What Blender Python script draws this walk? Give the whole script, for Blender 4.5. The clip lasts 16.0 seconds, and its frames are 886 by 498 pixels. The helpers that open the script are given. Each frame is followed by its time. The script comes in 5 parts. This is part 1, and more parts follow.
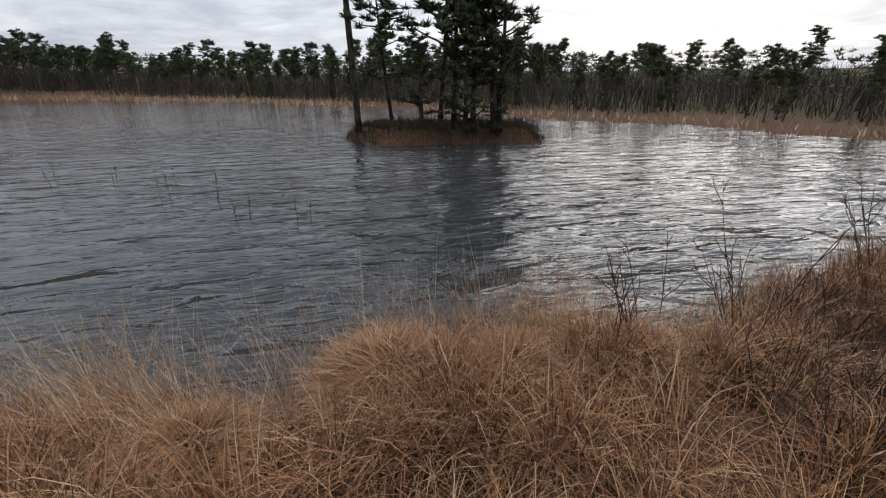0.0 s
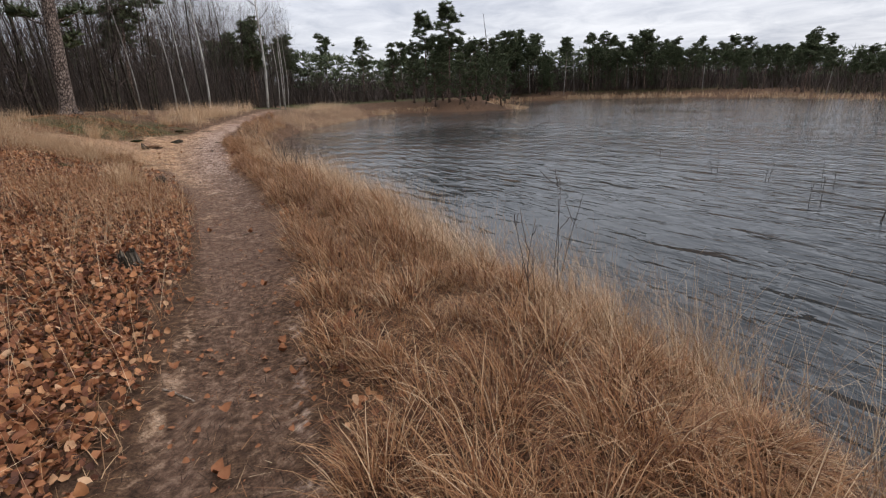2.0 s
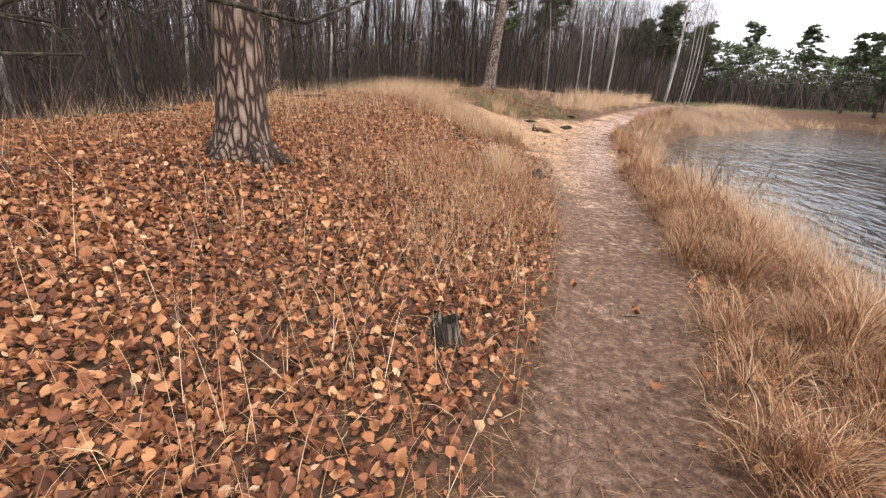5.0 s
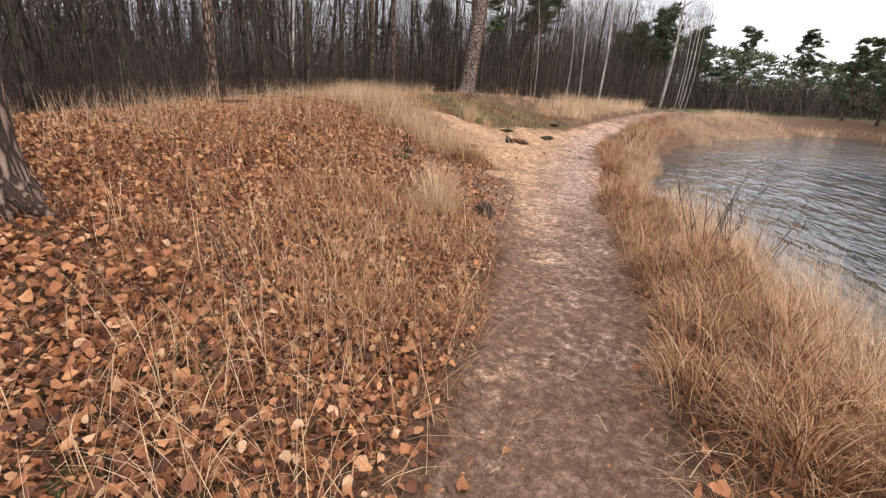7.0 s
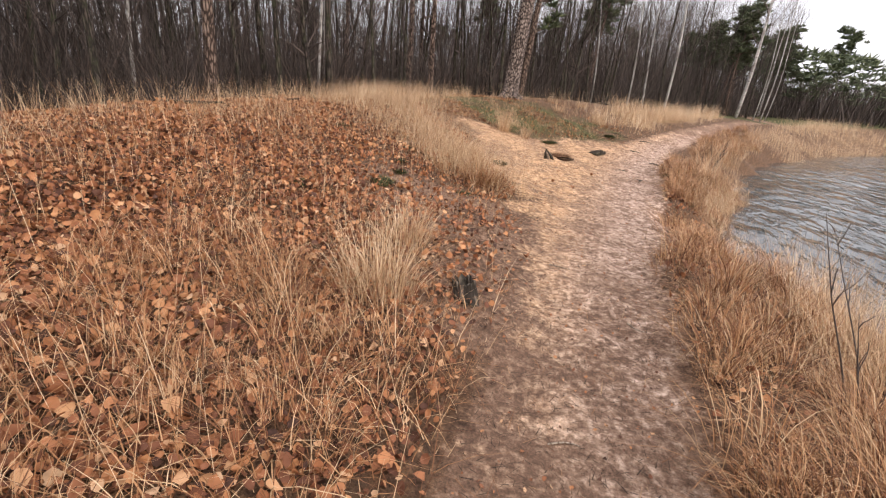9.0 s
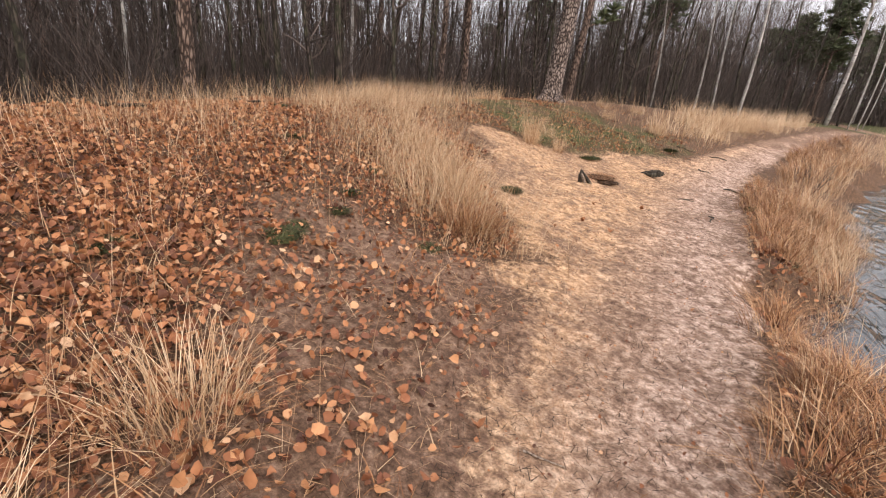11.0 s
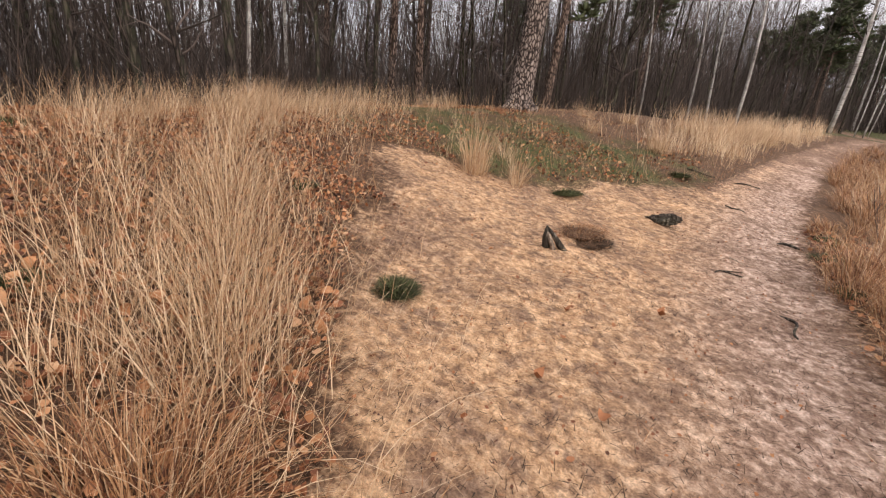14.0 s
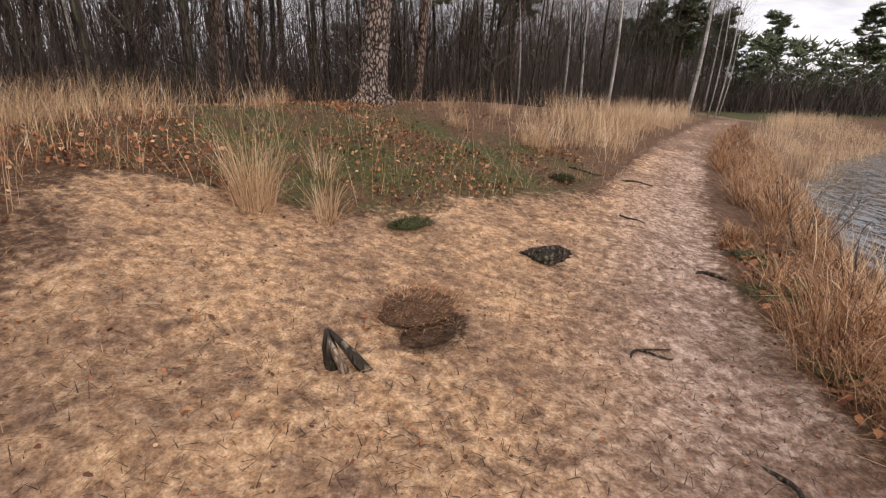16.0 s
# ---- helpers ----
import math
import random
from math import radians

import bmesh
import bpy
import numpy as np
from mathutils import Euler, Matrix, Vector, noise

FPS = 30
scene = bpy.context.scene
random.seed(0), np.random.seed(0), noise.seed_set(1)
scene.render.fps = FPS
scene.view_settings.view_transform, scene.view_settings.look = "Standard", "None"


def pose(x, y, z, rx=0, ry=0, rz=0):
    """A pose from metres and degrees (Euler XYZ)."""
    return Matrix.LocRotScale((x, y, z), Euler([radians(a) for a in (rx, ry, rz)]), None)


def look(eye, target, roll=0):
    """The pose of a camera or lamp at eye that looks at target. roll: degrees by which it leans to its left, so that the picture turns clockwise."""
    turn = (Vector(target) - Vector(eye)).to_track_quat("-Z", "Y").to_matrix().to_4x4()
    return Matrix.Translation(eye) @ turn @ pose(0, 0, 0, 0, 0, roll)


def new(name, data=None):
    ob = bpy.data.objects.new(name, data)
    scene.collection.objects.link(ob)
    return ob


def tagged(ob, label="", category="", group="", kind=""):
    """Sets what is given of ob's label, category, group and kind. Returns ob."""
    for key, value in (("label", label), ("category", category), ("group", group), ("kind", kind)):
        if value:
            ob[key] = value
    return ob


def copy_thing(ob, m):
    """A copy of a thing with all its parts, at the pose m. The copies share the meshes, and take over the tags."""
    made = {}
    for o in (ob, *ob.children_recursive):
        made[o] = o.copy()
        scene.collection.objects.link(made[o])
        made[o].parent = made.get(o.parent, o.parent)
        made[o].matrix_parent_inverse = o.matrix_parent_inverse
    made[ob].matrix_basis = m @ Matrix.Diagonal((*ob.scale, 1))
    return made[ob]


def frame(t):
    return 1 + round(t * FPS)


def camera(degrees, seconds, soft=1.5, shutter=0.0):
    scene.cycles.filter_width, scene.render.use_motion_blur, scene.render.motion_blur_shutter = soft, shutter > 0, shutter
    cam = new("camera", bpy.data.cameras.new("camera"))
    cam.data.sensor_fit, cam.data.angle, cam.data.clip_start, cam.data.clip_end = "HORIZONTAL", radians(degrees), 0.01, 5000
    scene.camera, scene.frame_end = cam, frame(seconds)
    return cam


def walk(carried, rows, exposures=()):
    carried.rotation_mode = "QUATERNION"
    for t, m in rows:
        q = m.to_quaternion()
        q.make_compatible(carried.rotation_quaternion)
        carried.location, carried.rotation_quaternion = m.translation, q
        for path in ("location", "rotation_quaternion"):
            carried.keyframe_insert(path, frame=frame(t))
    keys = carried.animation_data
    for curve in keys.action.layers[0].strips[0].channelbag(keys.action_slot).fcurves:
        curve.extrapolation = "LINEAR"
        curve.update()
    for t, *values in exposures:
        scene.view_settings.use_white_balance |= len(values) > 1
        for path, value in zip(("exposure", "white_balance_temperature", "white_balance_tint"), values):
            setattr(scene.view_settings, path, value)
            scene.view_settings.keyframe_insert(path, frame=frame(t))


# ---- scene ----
cam = camera(88.4, 16.0, soft=1.2)
PATH = [
    (0.0, pose(0.062, -2.857, 1.558, 68.83, 0.86, -101.89)),
    (0.5, pose(-0.023, -2.839, 1.577, 69.95, 2.60, -84.10)),
    (1.0, pose(-0.110, -2.831, 1.583, 70.60, 3.10, -65.02)),
    (1.5, pose(-0.130, -2.850, 1.597, 70.92, 3.66, -48.62)),
    (2.0, pose(-0.104, -2.751, 1.566, 71.02, 2.70, -31.28)),
    (2.5, pose(-0.177, -2.480, 1.559, 70.24, -0.30, -10.42)),
    (3.0, pose(-0.243, -2.251, 1.531, 68.54, -2.04, 13.26)),
    (3.5, pose(-0.244, -1.875, 1.552, 67.71, -2.58, 24.84)),
    (4.0, pose(-0.324, -1.278, 1.525, 69.21, -2.70, 23.27)),
    (4.5, pose(-0.259, -0.635, 1.532, 69.97, -2.94, 18.77)),
    (5.0, pose(-0.158, 0.090, 1.523, 70.15, -2.60, 13.06)),
    (7.5, pose(0.431, 2.844, 1.575, 70.74, -2.92, 12.70)),
    (8.0, pose(0.479, 3.472, 1.556, 70.76, -3.25, 15.40)),
    (8.5, pose(0.524, 4.090, 1.529, 70.57, -3.11, 16.94)),
    (9.0, pose(0.522, 4.724, 1.573, 70.68, -3.54, 19.59)),
    (9.5, pose(0.557, 5.364, 1.611, 70.81, -3.68, 20.59)),
    (12.0, pose(0.379, 8.563, 1.593, 70.33, -3.75, 28.63)),
    (12.5, pose(0.217, 9.190, 1.630, 70.52, -3.63, 28.28)),
    (13.0, pose(0.196, 9.701, 1.603, 70.64, -3.77, 27.28)),
    (13.5, pose(0.098, 10.249, 1.563, 71.15, -3.40, 25.90)),
    (14.0, pose(0.087, 10.888, 1.546, 71.88, -3.10, 24.53)),
    (14.5, pose(0.066, 11.438, 1.534, 72.27, -2.58, 21.48)),
    (15.0, pose(0.105, 12.057, 1.543, 72.23, -2.34, 18.32)),
    (15.5, pose(0.166, 12.640, 1.509, 72.56, -2.14, 17.17)),
    (16.0, pose(0.214, 13.290, 1.501, 71.95, -0.84, 11.35)),
]
walk(cam, PATH, exposures=[(0.0, 0.4, 6250, 12), (1.2, 0.5, 6300, 12), (2.0, 0.58, 6350, 13), (2.9, 0.95, 6500, 14), (3.6, 1.56, 6550, 14), (4.5, 1.62, 6550, 14), (7.5, 1.42, 6700, 15), (12.2, 1.46, 6850, 17), (13.5, 1.34, 6900, 17), (16.0, 0.92, 6850, 17)])

# ---- light ----
SUN_AZ, SUN_EL = radians(-38), radians(17)
world = bpy.data.worlds.new("overcast_sky")
scene.world = world
world.use_nodes = True
wn, wl = world.node_tree.nodes, world.node_tree.links
wn.clear()
w_out = wn.new("ShaderNodeOutputWorld")
w_bg = wn.new("ShaderNodeBackground")
sky = wn.new("ShaderNodeTexSky")
sky.sky_type, sky.sun_disc = "NISHITA", False
sky.sun_elevation, sky.sun_rotation = SUN_EL, radians(90) - SUN_AZ
sky.air_density, sky.dust_density = 1.0, 3.0
tc = wn.new("ShaderNodeTexCoord")
sep = wn.new("ShaderNodeSeparateXYZ")
wl.new(tc.outputs["Generated"], sep.inputs[0])
# project the direction on a flat cloud deck
zc = wn.new("ShaderNodeMath"); zc.operation = "MAXIMUM"; zc.inputs[1].default_value = 0.0
wl.new(sep.outputs[2], zc.inputs[0])
za = wn.new("ShaderNodeMath"); za.operation = "ADD"; za.inputs[1].default_value = 0.12
wl.new(zc.outputs[0], za.inputs[0])
dx = wn.new("ShaderNodeMath"); dx.operation = "DIVIDE"
dy = wn.new("ShaderNodeMath"); dy.operation = "DIVIDE"
wl.new(sep.outputs[0], dx.inputs[0]); wl.new(za.outputs[0], dx.inputs[1])
wl.new(sep.outputs[1], dy.inputs[0]); wl.new(za.outputs[0], dy.inputs[1])
comb = wn.new("ShaderNodeCombineXYZ")
wl.new(dx.outputs[0], comb.inputs[0]); wl.new(dy.outputs[0], comb.inputs[1])
n1 = wn.new("ShaderNodeTexNoise"); n1.inputs["Scale"].default_value = 2.6; n1.inputs["Detail"].default_value = 6
n1.inputs["Roughness"].default_value = 0.62; n1.inputs["Distortion"].default_value = 0.5
n2 = wn.new("ShaderNodeTexNoise"); n2.inputs["Scale"].default_value = 0.55; n2.inputs["Detail"].default_value = 3
wl.new(comb.outputs[0], n1.inputs["Vector"]); wl.new(comb.outputs[0], n2.inputs["Vector"])
nm = wn.new("ShaderNodeMath"); nm.operation = "MULTIPLY_ADD"; nm.inputs[1].default_value = 0.45
wl.new(n1.outputs["Fac"], nm.inputs[0])
n2s = wn.new("ShaderNodeMath"); n2s.operation = "MULTIPLY"; n2s.inputs[1].default_value = 0.55
wl.new(n2.outputs["Fac"], n2s.inputs[0]); wl.new(n2s.outputs[0], nm.inputs[2])
cr = wn.new("ShaderNodeValToRGB")
cr.color_ramp.elements[0].position, cr.color_ramp.elements[0].color = 0.36, (0.55, 0.585, 0.65, 1)
cr.color_ramp.elements[1].position, cr.color_ramp.elements[1].color = 0.62, (0.92, 0.94, 0.96, 1)
wl.new(nm.outputs[0], cr.inputs["Fac"])
# thin cloud near the sun lets more light through
sdir = Vector((math.cos(SUN_EL) * math.cos(SUN_AZ), math.cos(SUN_EL) * math.sin(SUN_AZ), math.sin(SUN_EL)))
dot = wn.new("ShaderNodeVectorMath"); dot.operation = "DOT_PRODUCT"; dot.inputs[1].default_value = sdir
wl.new(tc.outputs["Generated"], dot.inputs[0])
glow = wn.new("ShaderNodeMapRange"); glow.inputs["From Min"].default_value = 0.55; glow.inputs["From Max"].default_value = 1.0
glow.inputs["To Min"].default_value = 0.9; glow.inputs["To Max"].default_value = 1.12
wl.new(dot.outputs["Value"], glow.inputs["Value"])
cm = wn.new("ShaderNodeVectorMath"); cm.operation = "SCALE"
wl.new(cr.outputs["Color"], cm.inputs[0]); wl.new(glow.outputs[0], cm.inputs["Scale"])
skys = wn.new("ShaderNodeVectorMath"); skys.operation = "SCALE"; skys.inputs["Scale"].default_value = 0.06
wl.new(sky.outputs["Color"], skys.inputs[0])
wmix = wn.new("ShaderNodeMix"); wmix.data_type = "RGBA"; wmix.inputs["Factor"].default_value = 0.9
wl.new(skys.outputs[0], wmix.inputs["A"]); wl.new(cm.outputs[0], wmix.inputs["B"])
# an overcast sky is brighter overhead than at the horizon
lift = wn.new("ShaderNodeMath"); lift.operation = "MULTIPLY_ADD"; lift.inputs[1].default_value = 0.85; lift.inputs[2].default_value = 0.78
wl.new(zc.outputs[0], lift.inputs[0])
lifted = wn.new("ShaderNodeVectorMath"); lifted.operation = "SCALE"
wl.new(wmix.outputs["Result"], lifted.inputs[0]); wl.new(lift.outputs[0], lifted.inputs["Scale"])
wl.new(lifted.outputs[0], w_bg.inputs["Color"])
w_bg.inputs["Strength"].default_value = 0.95
wl.new(w_bg.outputs[0], w_out.inputs[0])

sun_data = bpy.data.lights.new("sun", "SUN")
sun_data.energy, sun_data.angle, sun_data.color = 0.5, radians(40), (1.0, 0.93, 0.84)
sun = new("sun", sun_data)
sun.matrix_world = look(sdir * 50, (0, 0, 0))

# ---- materials ----
def nodes_of(name):
    m = bpy.data.materials.new(name)
    m.use_nodes = True
    n, l = m.node_tree.nodes, m.node_tree.links
    return m, n, l, n["Principled BSDF"]


def ramp(n, stops):
    r = n.new("ShaderNodeValToRGB")
    while len(r.color_ramp.elements) < len(stops):
        r.color_ramp.elements.new(0.5)
    for e, (p, c) in zip(r.color_ramp.elements, stops):
        e.position, e.color = p, (*c, 1)
    return r


def noise_node(n, l, scale, detail=4, rough=0.6, vec=None):
    t = n.new("ShaderNodeTexNoise")
    t.inputs["Scale"].default_value, t.inputs["Detail"].default_value, t.inputs["Roughness"].default_value = scale, detail, rough
    if vec:
        l.new(vec, t.inputs["Vector"])
    return t


def mix_rgb(n, l, fac, a, b, mode="MIX"):
    m = n.new("ShaderNodeMix")
    m.data_type, m.blend_type = "RGBA", mode
    for sock, v in ((m.inputs["Factor"], fac), (m.inputs["A"], a), (m.inputs["B"], b)):
        if isinstance(v, (int, float)):
            sock.default_value = v
        elif isinstance(v, tuple):
            sock.default_value = (*v, 1)
        else:
            l.new(v, sock)
    return m.outputs["Result"]


def bump(n, l, bsdf, height, strength, dist=0.02):
    b = n.new("ShaderNodeBump")
    b.inputs["Strength"].default_value, b.inputs["Distance"].default_value = strength, dist
    l.new(height, b.inputs["Height"])
    l.new(b.outputs[0], bsdf.inputs["Normal"])


def object_coords(n):
    return n.new("ShaderNodeTexCoord").outputs["Object"]


def island_material(name, stops, rough=0.8, noise_scale=30.0, trans=0.0, noise_amount=0.35):
    """Colour by the piece's own random number, with a fine grain over it."""
    m, n, l, b = nodes_of(name)
    g = n.new("ShaderNodeNewGeometry")
    r = ramp(n, stops)
    l.new(g.outputs["Random Per Island"], r.inputs["Fac"])
    t = noise_node(n, l, noise_scale, 3, 0.6, object_coords(n))
    s = ramp(n, [(0.3, (0.55, 0.52, 0.5)), (0.7, (1.0, 1.0, 1.0))])
    l.new(t.outputs["Fac"], s.inputs["Fac"])
    l.new(mix_rgb(n, l, noise_amount, r.outputs["Color"], mix_rgb(n, l, 1.0, r.outputs["Color"], s.outputs["Color"], "MULTIPLY")), b.inputs["Base Color"])
    b.inputs["Roughness"].default_value = rough
    b.inputs["Specular IOR Level"].default_value = 0.25
    return m


def bark_material(name, dark, mid, light, plates=9.0, stretch=0.35, moss=0.0, relief=0.9, crack=0.16):
    m, n, l, b = nodes_of(name)
    mp = n.new("ShaderNodeMapping")
    mp.inputs["Scale"].default_value = (1, 1, stretch)
    oc = object_coords(n)
    l.new(oc, mp.inputs["Vector"])
    wob = noise_node(n, l, 7, 3, 0.6, mp.outputs[0])
    warp = mix_rgb(n, l, 0.07, mp.outputs[0], wob.outputs["Color"], "ADD")
    v = n.new("ShaderNodeTexVoronoi")
    v.feature = "DISTANCE_TO_EDGE"
    v.inputs["Scale"].default_value = plates
    l.new(warp, v.inputs["Vector"])
    r = ramp(n, [(0.0, dark), (crack * 0.55, dark), (crack, mid), (0.5, light)])
    l.new(v.outputs["Distance"], r.inputs["Fac"])
    fine = noise_node(n, l, 45, 6, 0.7, oc)
    fr = ramp(n, [(0.3, (0.5, 0.48, 0.46)), (0.72, (1.15, 1.12, 1.1))])
    l.new(fine.outputs["Fac"], fr.inputs["Fac"])
    col = mix_rgb(n, l, 0.8, r.outputs["Color"], fr.outputs["Color"], "MULTIPLY")
    if moss:
        mo = noise_node(n, l, 2.5, 4, 0.65, oc)
        mr = ramp(n, [(0.45, (0, 0, 0)), (0.65, (moss, moss, moss))])
        l.new(mo.outputs["Fac"], mr.inputs["Fac"])
        col = mix_rgb(n, l, mr.outputs["Color"], col, (0.11, 0.13, 0.06))
    l.new(col, b.inputs["Base Color"])
    b.inputs["Roughness"].default_value = 0.9
    b.inputs["Specular IOR Level"].default_value = 0.2
    h = n.new("ShaderNodeMath"); h.operation = "MINIMUM"; h.inputs[1].default_value = 0.22
    l.new(v.outputs["Distance"], h.inputs[0])
    ad = n.new("ShaderNodeMath"); ad.operation = "MULTIPLY_ADD"; ad.inputs[1].default_value = 0.06
    l.new(fine.outputs["Fac"], ad.inputs[0]); l.new(h.outputs[0], ad.inputs[2])
    bump(n, l, b, ad.outputs[0], relief, 0.08)
    return m


def birch_material():
    m, n, l, b = nodes_of("birch_bark")
    oc = object_coords(n)
    mp = n.new("ShaderNodeMapping"); mp.inputs["Scale"].default_value = (3, 3, 22)
    l.new(oc, mp.inputs["Vector"])
    a = noise_node(n, l, 1.0, 3, 0.6, mp.outputs[0])
    r = ramp(n, [(0.30, (0.05, 0.045, 0.04)), (0.40, (0.40, 0.37, 0.335)), (0.6, (0.61, 0.58, 0.535))])
    l.new(a.outputs["Fac"], r.inputs["Fac"])
    c = noise_node(n, l, 2.0, 3, 0.6, oc)
    cr2 = ramp(n, [(0.35, (0.45, 0.42, 0.40)), (0.65, (1, 1, 1))])
    l.new(c.outputs["Fac"], cr2.inputs["Fac"])
    l.new(mix_rgb(n, l, 1.0, r.outputs["Color"], cr2.outputs["Color"], "MULTIPLY"), b.inputs["Base Color"])
    b.inputs["Roughness"].default_value = 0.75
    bump(n, l, b, a.outputs["Fac"], 0.3, 0.01)
    return m


def water_material():
    m, n, l, b = nodes_of("lake_water")
    b.inputs["Base Color"].default_value = (0.028, 0.032, 0.034, 1)
    b.inputs["Roughness"].default_value = 0.05
    b.inputs["IOR"].default_value = 1.33
    b.inputs["Specular IOR Level"].default_value = 0.5
    oc = object_coords(n)
    mp = n.new("ShaderNodeMapping"); mp.inputs["Rotation"].default_value = (0, 0, radians(-32)); mp.inputs["Scale"].default_value = (1.0, 0.3, 1)
    l.new(oc, mp.inputs["Vector"])
    a = noise_node(n, l, 4.8, 3, 0.5, mp.outputs[0]); a.inputs["Distortion"].default_value = 0.5
    mp2 = n.new("ShaderNodeMapping"); mp2.inputs["Rotation"].default_value = (0, 0, radians(12)); mp2.inputs["Scale"].default_value = (1.0, 0.42, 1)
    l.new(oc, mp2.inputs["Vector"])
    c = noise_node(n, l, 2.0, 2, 0.5, mp2.outputs[0])
    # wind-calm and wind-rough areas
    p = noise_node(n, l, 0.09, 2, 0.5, oc)
    pr = ramp(n, [(0.36, (0.35, 0.35, 0.35)), (0.6, (1, 1, 1))])
    l.new(p.outputs["Fac"], pr.inputs["Fac"])
    s = n.new("ShaderNodeMath"); s.operation = "MULTIPLY_ADD"; s.inputs[1].default_value = 1.5
    l.new(c.outputs["Fac"], s.inputs[0]); l.new(a.outputs["Fac"], s.inputs[2])
    q = n.new("ShaderNodeMath"); q.operation = "MULTIPLY"
    l.new(s.outputs[0], q.inputs[0]); l.new(pr.outputs["Color"], q.inputs[1])
    bump(n, l, b, q.outputs[0], 1.0, 0.095)
    return m


def ground_material():
    """Dark forest soil, trodden path, pale sand and moss, mixed by the zones that the terrain carries."""
    m, n, l, b = nodes_of("forest_ground")
    oc = object_coords(n)
    at = n.new("ShaderNodeAttribute"); at.attribute_name = "zone"
    sp = n.new("ShaderNodeSeparateColor")
    l.new(at.outputs["Color"], sp.inputs[0])
    big = noise_node(n, l, 1.7, 6, 0.7, oc)
    med = noise_node(n, l, 17, 7, 0.66, oc)
    fine = noise_node(n, l, 70, 5, 0.76, oc)
    soil = ramp(n, [(0.3, (0.05, 0.029, 0.019)), (0.5, (0.12, 0.068, 0.04)), (0.72, (0.23, 0.135, 0.075))])
    l.new(med.outputs["Fac"], soil.inputs["Fac"])
    dirt = ramp(n, [(0.29, (0.10, 0.057, 0.039)), (0.5, (0.195, 0.117, 0.078)), (0.7, (0.35, 0.23, 0.16))])
    l.new(med.outputs["Fac"], dirt.inputs["Fac"])
    sand = ramp(n, [(0.32, (0.26, 0.145, 0.08)), (0.47, (0.50, 0.30, 0.165)), (0.64, (0.76, 0.51, 0.31))])
    l.new(med.outputs["Fac"], sand.inputs["Fac"])
    sand2 = ramp(n, [(0.33, (0.185, 0.112, 0.083)), (0.48, (0.42, 0.285, 0.215)), (0.63, (0.69, 0.525, 0.425))])
    l.new(med.outputs["Fac"], sand2.inputs["Fac"])
    moss = ramp(n, [(0.35, (0.03, 0.034, 0.012)), (0.55, (0.075, 0.085, 0.028)), (0.75, (0.14, 0.12, 0.045))])
    l.new(med.outputs["Fac"], moss.inputs["Fac"])

    blend = n.new("ShaderNodeMath"); blend.operation = "MULTIPLY_ADD"; blend.inputs[1].default_value = 1.2
    half = n.new("ShaderNodeMath"); half.operation = "MULTIPLY_ADD"; half.inputs[1].default_value = 0.6; half.inputs[2].default_value = -0.4
    l.new(med.outputs["Fac"], half.inputs[0])
    l.new(big.outputs["Fac"], blend.inputs[0]); l.new(half.outputs[0], blend.inputs[2])

    def soften(sock, amount):
        a = n.new("ShaderNodeMath"); a.operation = "MULTIPLY_ADD"; a.inputs[1].default_value = amount; a.inputs[2].default_value = -amount / 2
        l.new(blend.outputs[0], a.inputs[0])
        c = n.new("ShaderNodeMath"); c.operation = "ADD"
        l.new(sock, c.inputs[0]); l.new(a.outputs[0], c.inputs[1])
        s = n.new("ShaderNodeMapRange"); s.interpolation_type = "SMOOTHSTEP"
        s.inputs["From Min"].default_value, s.inputs["From Max"].default_value = 0.3, 0.7
        l.new(c.outputs[0], s.inputs["Value"])
        return s.outputs[0]

    sr = ramp(n, [(0.4, (0, 0, 0)), (0.6, (1, 1, 1))])
    l.new(big.outputs["Fac"], sr.inputs["Fac"])
    sandy = mix_rgb(n, l, at.outputs["Alpha"], sand.outputs["Color"], sand2.outputs["Color"])
    stain = noise_node(n, l, 6.5, 8, 0.7, oc)
    st = ramp(n, [(0.47, (0.0, 0.0, 0.0)), (0.62, (0.85, 0.85, 0.85))])
    l.new(stain.outputs["Fac"], st.inputs["Fac"])
    sandy = mix_rgb(n, l, st.outputs["Color"], sandy, dirt.outputs["Color"])
    tread = noise_node(n, l, 1.3, 5, 0.7, oc)
    tr = ramp(n, [(0.46, (0, 0, 0)), (0.62, (0.75, 0.75, 0.75))])
    l.new(tread.outputs["Fac"], tr.inputs["Fac"])
    sandy = mix_rgb(n, l, tr.outputs["Color"], sandy, dirt.outputs["Color"])
    col = mix_rgb(n, l, soften(sp.outputs[2], 1.1), soil.outputs["Color"], moss.outputs["Color"])
    col = mix_rgb(n, l, soften(sp.outputs[0], 0.9), col, dirt.outputs["Color"])
    col = mix_rgb(n, l, soften(sp.outputs[1], 1.35), col, sandy)
    fr = ramp(n, [(0.34, (0.52, 0.5, 0.49)), (0.62, (1.32, 1.29, 1.26))])
    l.new(fine.outputs["Fac"], fr.inputs["Fac"])
    l.new(mix_rgb(n, l, 0.85, col, fr.outputs["Color"], "MULTIPLY"), b.inputs["Base Color"])
    b.inputs["Roughness"].default_value = 0.92
    b.inputs["Specular IOR Level"].default_value = 0.2
    h = n.new("ShaderNodeMath"); h.operation = "MULTIPLY_ADD"; h.inputs[1].default_value = 0.35
    l.new(fine.outputs["Fac"], h.inputs[0]); l.new(med.outputs["Fac"], h.inputs[2])
    bump(n, l, b, h.outputs[0], 1.0, 0.042)
    return m


